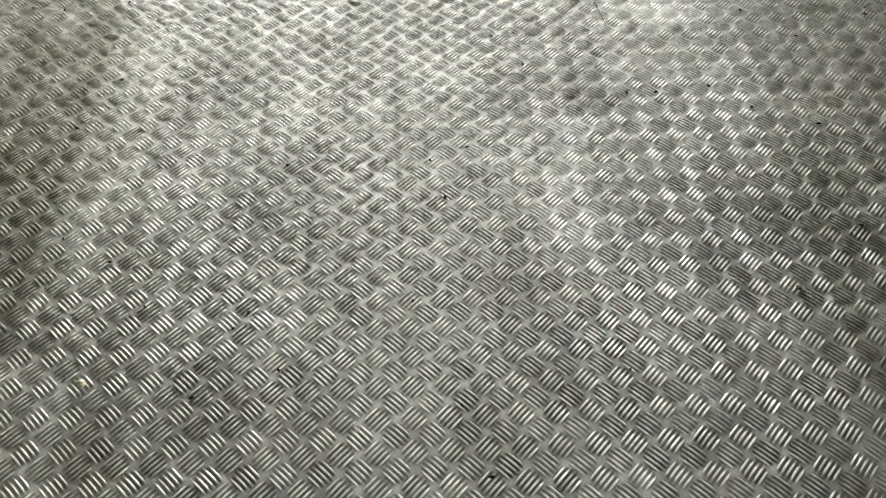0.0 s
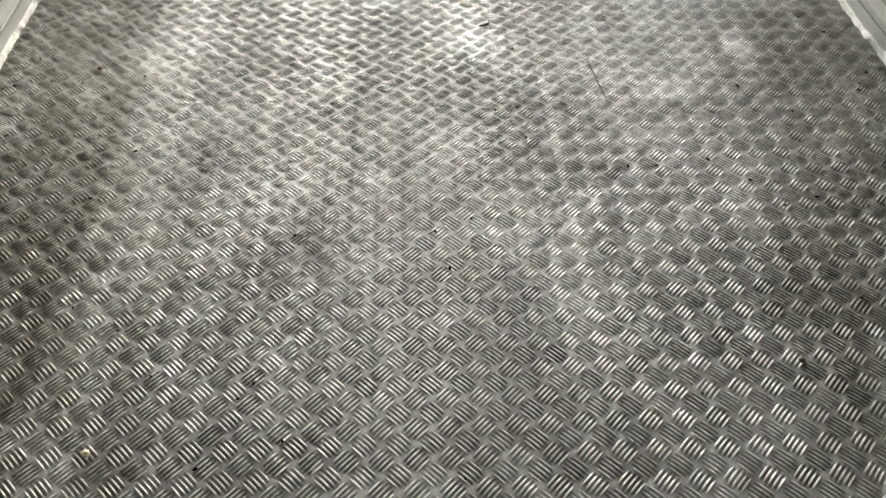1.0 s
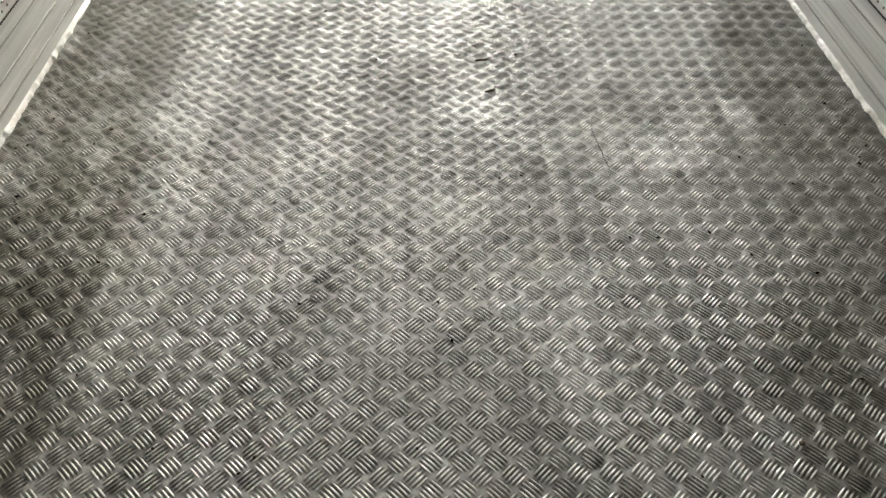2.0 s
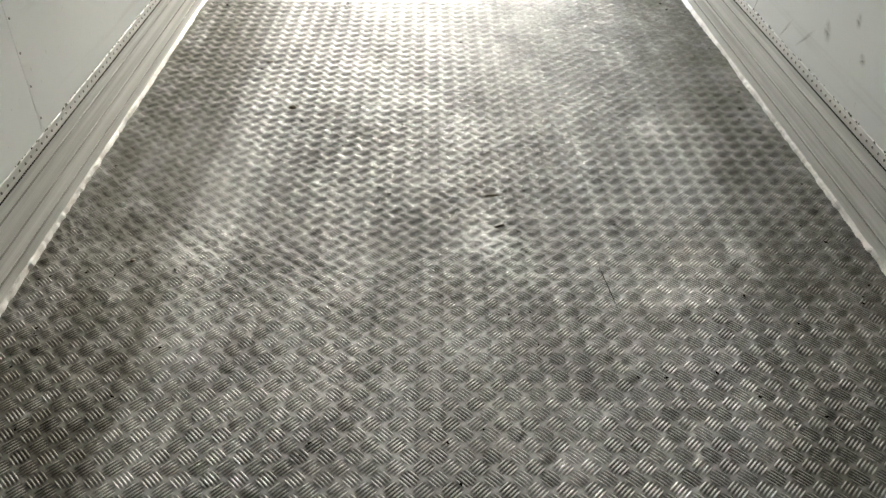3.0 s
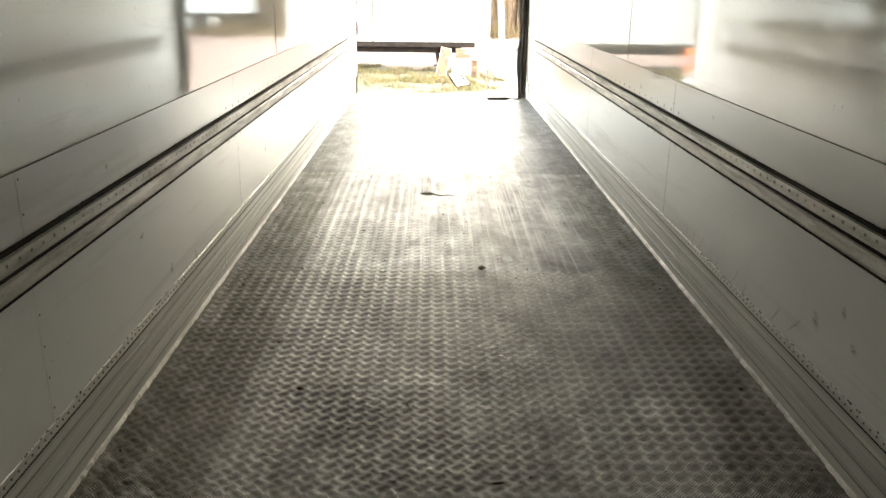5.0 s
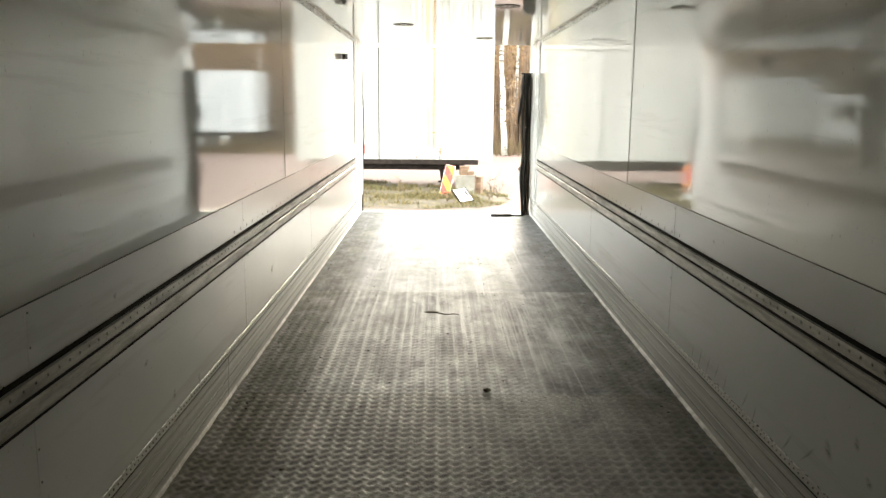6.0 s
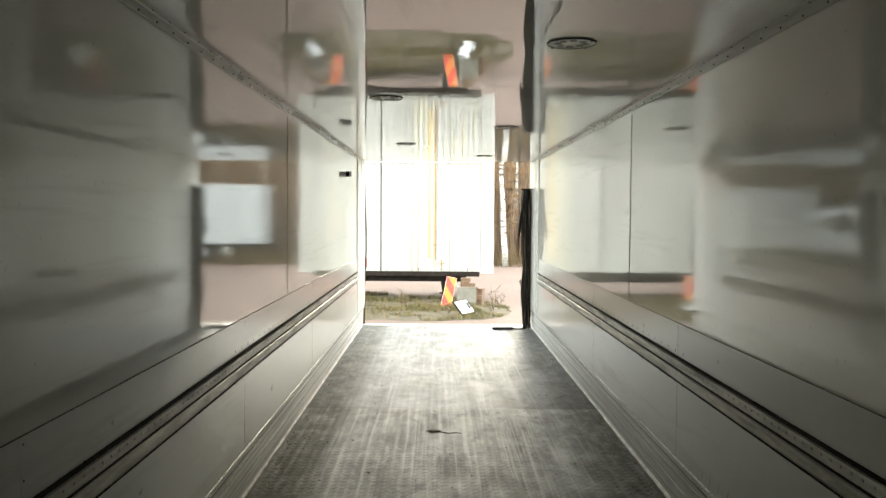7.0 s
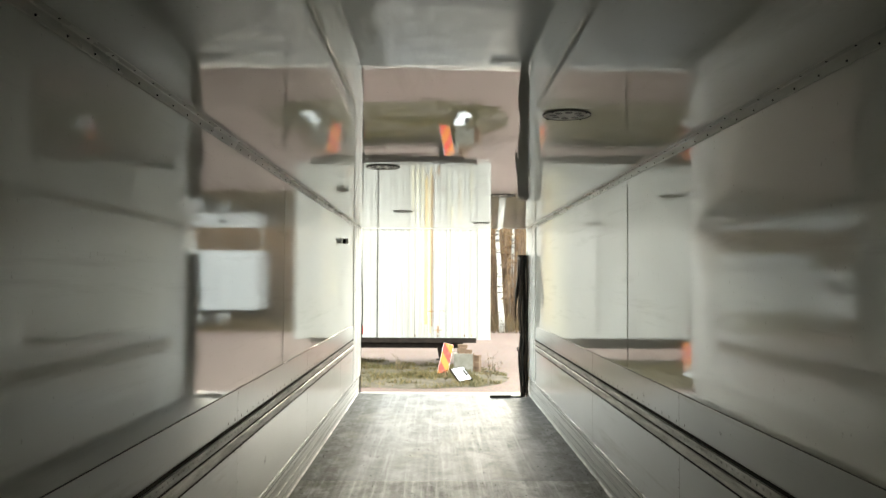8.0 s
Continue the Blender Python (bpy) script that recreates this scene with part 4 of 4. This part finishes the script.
def container_trailer():
    """A long ribbed white container on a dark chassis with legs."""
    e = empty("container_trailer", 0, 18.0, GROUND, label="weathered white ribbed container trailer with rust streaks", category="trailer")
    z0, z1 = 0.165 - GROUND, 3.08 - GROUND
    x0, x1 = -10.8, 0.974
    verts, faces = [], []
    pitch = 0.163
    xs, x = [], x1
    while x > x0:
        for dx, d in ((0.0, 0.0), (0.010, 0.022), (0.090, 0.022), (0.100, 0.0)):
            xs.append((x - dx, d))
        x -= pitch
    for xx, d in xs:
        verts += [(xx, d, z0), (xx, d, z1)]
    for i in range(len(xs) - 1):
        faces.append((2 * i, 2 * i + 1, 2 * i + 3, 2 * i + 2))
    mesh_object("ribbed_wall", verts, faces, M_RIB, e, "white ribbed steel side wall")
    part("body", boxes((x0, 1.28, 0.03, 2.45, z0, z1)), M_RIB, e)
    x = x1
    # dark strips draw the shade and grime into the rib corners
    while x > -4.0:
        for dx in (0.014,):
            part("rib_shade_line", boxes((x - dx - 0.004, x - dx + 0.004, 0.012, 0.0225, z0, z1)), M_FLUTE, e, "dark line of shade and grime beside a rib")
        x -= pitch
    part("corner_panel", boxes((0.976, 1.31, -0.03, 2.47, 0.115 - GROUND, z1 + 0.02), bevel=0.008), M_RIB, e, "plain white end panel")
    part("top_rail", boxes((x0, 0.955, -0.02, 0.06, z1 - 0.08, z1 + 0.04), bevel=0.005), M_RIB, e)
    for xx, w in ((-1.655, 0.018), (-4.1, 0.018), (-6.5, 0.018)):
        part("joint", boxes((xx - w / 2, xx + w / 2, -0.012, 0.02, z0, z1 - 0.08)), M_GROOVE, e, "dark vertical joint")
    for xx, w, low, high, coat in ((-0.225, 0.022, 0.30, 2.9, M_RUST), (-0.268, 0.03, 0.12, 2.9, M_OCHRE), (-0.38, 0.075, 0.35, 2.9, M_OCHRE), (-0.33, 0.03, 0.6, 2.9, M_CREAM), (-0.617, 0.075, 0.1, 2.9, M_CREAM),
                                   (-0.735, 0.045, 0.05, 2.9, M_CREAM), (0.296, 0.05, 1.1, 2.9, M_CREAM), (-0.49, 0.05, 0.05, 2.2, M_CREAM), (0.21, 0.022, 0.0, 1.6, M_CREAM), (0.80, 0.03, 0.0, 1.3, M_CREAM)):
        part("rust_strip", boxes((xx - w / 2, xx + w / 2, -0.006, 0.02, z0 + low, min(z0 + high, z1 - 0.08))), coat, e, "rusty vertical strip" if coat is M_RUST else "yellowed vertical strip")
    for x_0, x_1, z_0, z_1 in ((-0.17, 0.05, 0.36, 0.375), (-0.075, -0.045, 0.29, 0.47), (-0.33, -0.17, 0.85, 0.868), (-0.02, 0.12, 0.86, 0.872)):
        part("latch_bar", boxes((x_0, x_1, -0.014 if x_1 - x_0 > 0.1 else -0.02, 0.01, z_0 - GROUND, z_1 - GROUND)), M_RUST, e, "rusty latch bar")
    for xx in (-0.68, -0.08, 0.62, 0.80):
        part("rust_spot", boxes((xx, xx + 0.03, -0.004, 0.02, 0.19 - GROUND, 0.25 - GROUND), bevel=0.004), M_WOOD, e, "rust spot")
    part("chassis_rail", boxes((x0, 0.94, -0.02, 0.13, 0.035 - GROUND, 0.163 - GROUND), (x0, 0.60, 0.2, 0.35, -0.12 - GROUND, 0.04 - GROUND), (x0, 0.60, 2.0, 2.15, -0.12 - GROUND, 0.163 - GROUND), bevel=0.006), M_DARK, e, "dark chassis rail")
    for xx in (-0.05, -7.5):
        for yy in (0.25, 2.1):
            bm = bmesh.new()
            tube(bm, [(xx + 0.10, yy, 0.0), (xx + 0.06, yy, 0.30), (xx, yy, 0.02 - GROUND)], [0.05, 0.05, 0.055], 8)
            box(bm, xx - 0.05, xx + 0.22, yy - 0.13, yy + 0.13, 0.0, 0.03)
            part("support_leg", bm, M_DARK, e, "dark steel support leg")
    part("coupling", boxes((0.12, 0.30, 0.0, 0.2, -0.08 - GROUND, 0.03 - GROUND), (0.20, 0.23, -0.06, 0.1, -0.06 - GROUND, 0.10 - GROUND), bevel=0.008), M_DARK, e)
    for xx in (-9.6, -8.5):
        for yy in (0.25, 2.2):
            wheel(e, xx, yy, 0.48)
    return e


container_trailer()


def warning_board(x, y, lean_x, lean_y, name="warning_board"):
    e = empty(name, x, y, GROUND, label="leaning red and orange striped warning board", category="sign", group="warning boards")
    e.matrix_basis = pose(x, y, GROUND + 0.005, lean_x, lean_y, 0)
    part("board", boxes((-0.122, 0.122, -0.006, 0.008, 0.0, 0.86), bevel=0.004), M_WHITE, e, "white board edge")
    part("band_sheet", boxes((-0.117, 0.117, -0.011, -0.006, 0.007, 0.853)), M_SIGN, e, "red and orange diagonal bands")
    part("backing", boxes((-0.02, 0.02, 0.009, 0.035, 0.05, 0.84)), M_SIGN_BACK, e)
    part("bolt", boxes((-0.012, 0.012, -0.016, -0.0112, 0.78, 0.80)), M_RIVET, e)
    return e


board = warning_board(0.03, 16.15, -28, 13)
copy_thing(board, pose(-3.60, 16.5, GROUND + 0.005, -25, -4, 0))


def white_lid(x, y, rz):
    e = empty("white_lid", x, y, GROUND, label="white plastic lid with a dark handle lying tilted in the grass", category="lid", group="white lids")
    across, along = Vector((0.80, 0.58, 0.10)).normalized(), Vector((-0.62, 0.42, 0.60))
    along = (along - across * along.dot(across)).normalized()
    up = across.cross(along)
    e.matrix_basis = Matrix.Translation((x, y, GROUND + 0.20)) @ Matrix((across, along, up)).transposed().to_4x4() @ pose(0, 0, 0, 0, 0, rz)
    part("panel", boxes((-0.170, 0.170, -0.185, 0.185, -0.010, 0.010), bevel=0.008), M_WHITE, e)
    for x0, x1, y0, y1 in ((-0.194, -0.168, -0.200, 0.200), (0.168, 0.190, -0.200, 0.200), (-0.168, 0.168, -0.200, -0.185), (-0.168, 0.168, 0.185, 0.200)):
        part("edge", boxes((x0, x1, y0, y1, -0.022, 0.014), bevel=0.003), M_DARK, e, "dark rim")
    for k in range(4):
        part("rib", boxes((-0.145 + 0.055 * k, -0.131 + 0.055 * k, -0.17, 0.17, 0.010, 0.016)), M_DARK if k == 0 else M_WHITE, e, "raised rib")
    part("latch_plate", boxes((0.085, 0.135, -0.09, 0.10, 0.010, 0.020), bevel=0.004), M_DARK, e, "dark latch plate")
    bm = bmesh.new()
    tube(bm, [(0.11, 0.09, 0.018), (0.125, 0.07, 0.06), (0.125, -0.05, 0.06), (0.11, -0.07, 0.018)], [0.012] * 4, 6)
    part("handle", bm, M_BLACK, e, "dark handle")
    return e


lid = white_lid(0.455, 14.95, 0)
copy_thing(lid, Matrix.Translation((-3.9, 0.75, 0)) @ lid.matrix_basis)


def scrap_pile():
    c = empty("grey_crate", 0.60, 17.0, GROUND, label="grey board crate standing on the gravel", category="crate")
    part("body", boxes((-0.26, 0.20, -0.2, 0.2, 0.0, 0.46), bevel=0.008), M_GREY, c)
    part("corner_post", boxes((0.205, 0.235, -0.21, -0.18, 0.0, 0.5), bevel=0.003), M_WOOD, c, "dark wooden corner post")
    part("lid_board", boxes((-0.27, 0.21, -0.21, 0.21, 0.462, 0.48)), M_GREY, c)
    rows = ((0.53, 16.95, 0.48, 0.20, 0.15, 0.13), (0.70, 16.93, 0.48, 0.16, 0.15, 0.10), (0.55, 16.97, 0.61, 0.24, 0.16, 0.09), (0.90, 16.95, 0.0, 0.19, 0.22, 0.27), (0.91, 16.97, 0.27, 0.17, 0.2, 0.17))
    for x, y, z, w, d, h in rows:
        bm = boxes((-w / 2, w / 2, -d / 2, d / 2, 0.0, h), bevel=0.006)
        me = bpy.data.meshes.new("wood_block")
        bm.to_mesh(me)
        bm.free()
        me.materials.append(M_WOOD)
        ob = new("wood_block", me)
        ob.matrix_basis = pose(x, y, GROUND + z, 0, 0, 20 * math.sin(x * 40))
        tagged(ob, "brown weathered wood block in a small pile", "block", "stacked wood blocks")


scrap_pile()


# ---- grass island ----
def island_edge(x):
    return 0.25 * noise.noise((x * 0.9, 0, 0)) + 0.12 * noise.noise((x * 3, 2, 0))


def grass_island():
    rng = random.Random(3)
    verts, faces = [], []
    n = 90
    xs = [-9.0 + 10.6 * i / n for i in range(n + 1)]
    for x in xs:
        fade = min(1.0, (1.6 - x) / 0.9, (x + 9.0) / 1.0) ** 0.5
        lo, hi = 16.0 - 1.9 * fade + island_edge(x), 16.0 + (2.6 + 1.2 * min(1.0, max(0.0, -0.6 - x))) * fade + island_edge(x + 30)
        for k in range(7):
            f = k / 6
            verts.append((x, lo + (hi - lo) * f, GROUND + 0.004 + 0.03 * math.sin(math.pi * f) * fade))
    for i in range(n):
        for k in range(6):
            faces.append((7 * i + k, 7 * i + k + 7, 7 * i + k + 8, 7 * i + k + 1))
    tagged(mesh_object("grass_island", verts, faces, M_SOIL, None, "", True), "low strip of soil with patchy autumn grass", "ground", kind="structure")
    bv, bf = [], []

    def blade(x, y, z, h, w, lean, turn):
        c, s = math.cos(turn), math.sin(turn)
        k = len(bv)
        lx, ly = lean * math.cos(turn + 1.2), lean * math.sin(turn + 1.2)
        bv.extend([(x - w * c, y - w * s, z), (x + w * c, y + w * s, z), (x + w * 0.6 * c + lx * 0.4, y + w * 0.6 * s + ly * 0.4, z + h * 0.6),
                   (x - w * 0.6 * c + lx * 0.4, y - w * 0.6 * s + ly * 0.4, z + h * 0.6), (x + lx, y + ly, z + h)])
        bf.append((k, k + 1, k + 2, k + 3))
        bf.append((k + 3, k + 2, k + 4))

    made = 0
    while made < 20000:
        x = rng.uniform(-7.0, 1.6)
        fade = min(1.0, (1.6 - x) / 0.9) ** 0.5
        lo, hi = 16.0 - 1.9 * fade + island_edge(x), 16.0 + (2.6 + 1.2 * min(1.0, max(0.0, -0.6 - x))) * fade + island_edge(x + 30)
        y = rng.uniform(lo, hi)
        dens = noise.noise((x * 1.1, y * 1.1, 7)) + 0.5 * noise.noise((x * 3.2, y * 3.2, 1))
        if dens < rng.uniform(-0.25, 0.5):
            continue
        f = (y - lo) / max(0.01, hi - lo)
        z = GROUND + 0.03 * math.sin(math.pi * f) * fade
        h = rng.uniform(0.02, 0.09) * (1 + 1.5 * max(0, dens))
        blade(x, y, z, h, rng.uniform(0.004, 0.009), rng.uniform(0.02, 0.12), rng.uniform(0, 6.28))
        made += 1
    tagged(mesh_object("grass", bv, bf, M_GRASS), "patchy green and straw-coloured grass", "grass", kind="stuff")


grass_island()


def weed(x, y, h, seed):
    rng = random.Random(seed)
    bm = bmesh.new()
    for s in range(4):
        a, l = rng.uniform(0, 6.28), h * rng.uniform(0.55, 1)
        pts = [(0.03 * math.cos(a) * k + 0.02 * rng.uniform(-1, 1) * k, 0.03 * math.sin(a) * k, l * k / 4) for k in range(5)]
        tube(bm, pts, [0.006, 0.005, 0.005, 0.004, 0.003], 4)
        for k in range(7):
            f = rng.uniform(0.45, 1)
            p = Vector(pts[min(4, int(f * 4))]) + Vector((rng.uniform(-.05, .05), rng.uniform(-.05, .05), rng.uniform(-.03, .03)))
            w = rng.uniform(0.012, 0.03)
            d = Vector((rng.uniform(-1, 1), rng.uniform(-1, 1), rng.uniform(-0.5, 1))).normalized() * w * 2
            o = d.orthogonal().normalized() * w
            bm.faces.new([bm.verts.new(q) for q in (p, p + d * 0.5 + o, p + d, p + d * 0.5 - o)])
    me = bpy.data.meshes.new("weed")
    bm.to_mesh(me)
    bm.free()
    me.materials.append(M_BRUSH)
    ob = new("weed", me)
    ob.matrix_basis = pose(x, y, GROUND + 0.03)
    tagged(ob, "dry brown weed standing in the grass", "plant", "weeds in the grass")


for i, (x, y, h) in enumerate(((-1.05, 16.9, 0.48), (-0.95, 16.7, 0.30), (1.18, 15.9, 0.62), (1.32, 16.0, 0.45), (1.1, 15.6, 0.35), (-1.9, 16.2, 0.3), (0.1, 15.2, 0.25), (-2.6, 16.6, 0.4))):
    weed(x, y, h, 40 + i)


# ---- white lorry at the edge of the wood ----
def box_lorry():
    e = empty("box_lorry", 5.7, 33.0, GROUND, label="white box lorry parked at the edge of the wood", category="lorry")
    part("cargo_body", boxes((0.0, 6.2, 0.0, 2.45, 0.88, 3.55), bevel=0.03), M_LORRY, e, "plain white cargo body")
    part("chassis", boxes((0.1, 7.9, 0.4, 0.6, 0.55, 0.85), (0.1, 7.9, 1.85, 2.05, 0.55, 0.85), (0.4, 5.9, 0.05, 0.12, 0.40, 0.86), bevel=0.01), M_DARK, e, "dark chassis and side guard")
    cab = part("cab", boxes((6.35, 8.3, 0.05, 2.4, 0.5, 2.75), bevel=0.12), M_WHITE, e, "white driver's cab")
    part("side_window", boxes((6.9, 7.9, 0.03, 0.06, 1.65, 2.4), bevel=0.01), M_GLASS, cab, "dark cab window")
    part("windscreen", boxes((8.28, 8.31, 0.25, 2.2, 1.6, 2.5), bevel=0.01), M_GLASS, cab, "dark windscreen")
    for x in (1.5, 2.7, 7.2):
        for y in (0.2, 2.25):
            wheel(e, x, y, 0.5, 0.5, 0.3)


box_lorry()


# ---- the wood ----
def birch(seed, height):
    rng = random.Random(seed)
    e = empty("birch_tree", 0, 0, 0, label="slender birch with white bark and thin autumn twigs", category="tree", group="birches at the wood's edge")
    bm = bmesh.new()
    bend = [rng.uniform(-0.25, 0.25) for _ in range(2)]
    pts, rad, n = [], [], 12
    for k in range(n + 1):
        f = k / n
        pts.append((bend[0] * math.sin(3 * f) + 0.08 * noise.noise((f * 5, seed, 0)), bend[1] * math.sin(2.5 * f), height * f - 0.05))
        rad.append(0.13 * (1 - f) ** 0.8 + 0.012)
    tube(bm, pts, rad, 9)
    part("trunk", bm, M_BARK, e, "white bark with black scars", True)
    bm = bmesh.new()
    leaves = []
    for i in range(46):
        f = rng.uniform(0.14, 0.98)
        base = Vector(pts[int(f * n)])
        a = rng.uniform(0, 6.28)
        ln = rng.uniform(0.5, 1.9) * (1.15 - 0.7 * f)
        up = rng.uniform(0.25, 0.9)
        d = Vector((math.cos(a), math.sin(a), up)).normalized()
        tip = base + d * ln
        mid = base + d * ln * 0.5 + Vector((0, 0, 0.08))
        tube(bm, [base, mid, tip], [0.018 * (1.2 - f), 0.010, 0.004], 4)
        for j in range(5):
            q = base.lerp(tip, rng.uniform(0.35, 1.0))
            t2 = q + Vector((rng.uniform(-.5, .5), rng.uniform(-.5, .5), rng.uniform(-0.4, 0.35)))
            tube(bm, [q, q.lerp(t2, 0.5) + Vector((0, 0, 0.04)), t2], [0.006, 0.005, 0.003], 3)
            for _ in range(5):
                leaves.append(q.lerp(t2, rng.uniform(0.2, 1.1)))
    part("crown", bm, M_TWIG, e, "bare brown branches")
    verts, faces = [], []
    for p in leaves:
        s = rng.uniform(0.025, 0.055)
        d = Vector((rng.uniform(-1, 1), rng.uniform(-1, 1), rng.uniform(-1, 0.6))).normalized() * s
        o = d.orthogonal().normalized() * s * 0.6
        k = len(verts)
        verts += [p, p + d + o, p + 2 * d, p + d - o]
        faces.append((k, k + 1, k + 2, k + 3))
    mesh_object("leaves", verts, faces, M_LEAF, e, "sparse ochre leaves")
    return e


rng = random.Random(21)
kinds = [birch(100 + i, h) for i, h in enumerate((8.5, 7.0, 9.0, 6.5))]
for i, k in enumerate(kinds):
    k.matrix_basis = pose((2.78, 3.75, -3.0, 6.5)[i], (32.0, 38.5, 36.0, 37.0)[i], GROUND, 0, 0, 40 * i)
for i in range(46):
    x = rng.uniform(-16, 24)
    y = rng.uniform(36.5, 50)
    if 1.6 < x * 41 / (y + 3) < 5.0:
        continue
    copy_thing(kinds[i % 4], pose(x, y, GROUND, 0, 0, rng.uniform(0, 360)))


def brush(name, count, xr, yr, hr, width, material, label, seed, lean=0.3):
    """Dense thin upright stems and leaf bits that nobody could count."""
    g = np.random.default_rng(seed)
    x, y = g.uniform(*xr, count), g.uniform(*yr, count)
    h = g.uniform(*hr, count) * (0.6 + 0.4 * np.sin(x * 1.7) * np.sin(y * 0.9))
    w = g.uniform(0.5, 1.3, count) * width
    a, lx, ly = g.uniform(0, 6.28, count), g.normal(0, lean, count), g.normal(0, lean, count)
    base = np.stack([x, y, np.full(count, GROUND - 0.02)], 1)
    side = np.stack([np.cos(a) * w, np.sin(a) * w, 0 * a], 1)
    top = base + np.stack([lx * h, ly * h, h], 1)
    midp = base + np.stack([lx * h * 0.35, ly * h * 0.35, h * 0.55], 1)
    v = np.stack([base - side, base + side, midp + side * 0.7, midp - side * 0.7, top], 1).reshape(-1, 3)
    faces = []
    for k in range(0, 5 * count, 5):
        faces.append((k, k + 1, k + 2, k + 3))
        faces.append((k + 3, k + 2, k + 4))
    return tagged(mesh_object(name, v.tolist(), faces, material), label, "brush", kind="stuff")


def leaf_cloud(name, count, xr, yr, zr, size, material, label, seed):
    g = np.random.default_rng(seed)
    p = np.stack([g.uniform(*xr, count), g.uniform(*yr, count), GROUND + g.uniform(*zr, count)], 1)
    d = g.normal(0, 1, (count, 3))
    d /= np.linalg.norm(d, axis=1)[:, None]
    o = np.cross(d, g.normal(0, 1, (count, 3)))
    o /= np.linalg.norm(o, axis=1)[:, None]
    s = g.uniform(0.5, 1.4, (count, 1)) * size
    v = np.stack([p, p + d * s + o * s * 0.5, p + 2 * d * s, p + d * s - o * s * 0.5], 1).reshape(-1, 3)
    faces = [(k, k + 1, k + 2, k + 3) for k in range(0, 4 * count, 4)]
    return tagged(mesh_object(name, v.tolist(), faces, material), label, "woods", kind="stuff")


brush("undergrowth", 16000, (-18, 26), (31.5, 36), (0.3, 1.3), 0.012, M_BRUSH, "olive and straw-coloured undergrowth at the wood's edge", 1, 0.35)
brush("saplings", 42000, (-24, 34), (36, 62), (3.5, 9.0), 0.03, M_TWIG, "dense brown saplings of the autumn wood", 2, 0.05)
brush("far_woods", 30000, (-40, 55), (58, 72), (9.0, 15.0), 0.10, M_TWIG, "brown far woods behind the saplings", 5, 0.04)
leaf_cloud("wood_leaves", 150000, (-24, 34), (38, 62), (0.1, 8.0), 0.10, M_LEAF, "ochre and russet leaves of the autumn wood", 3)
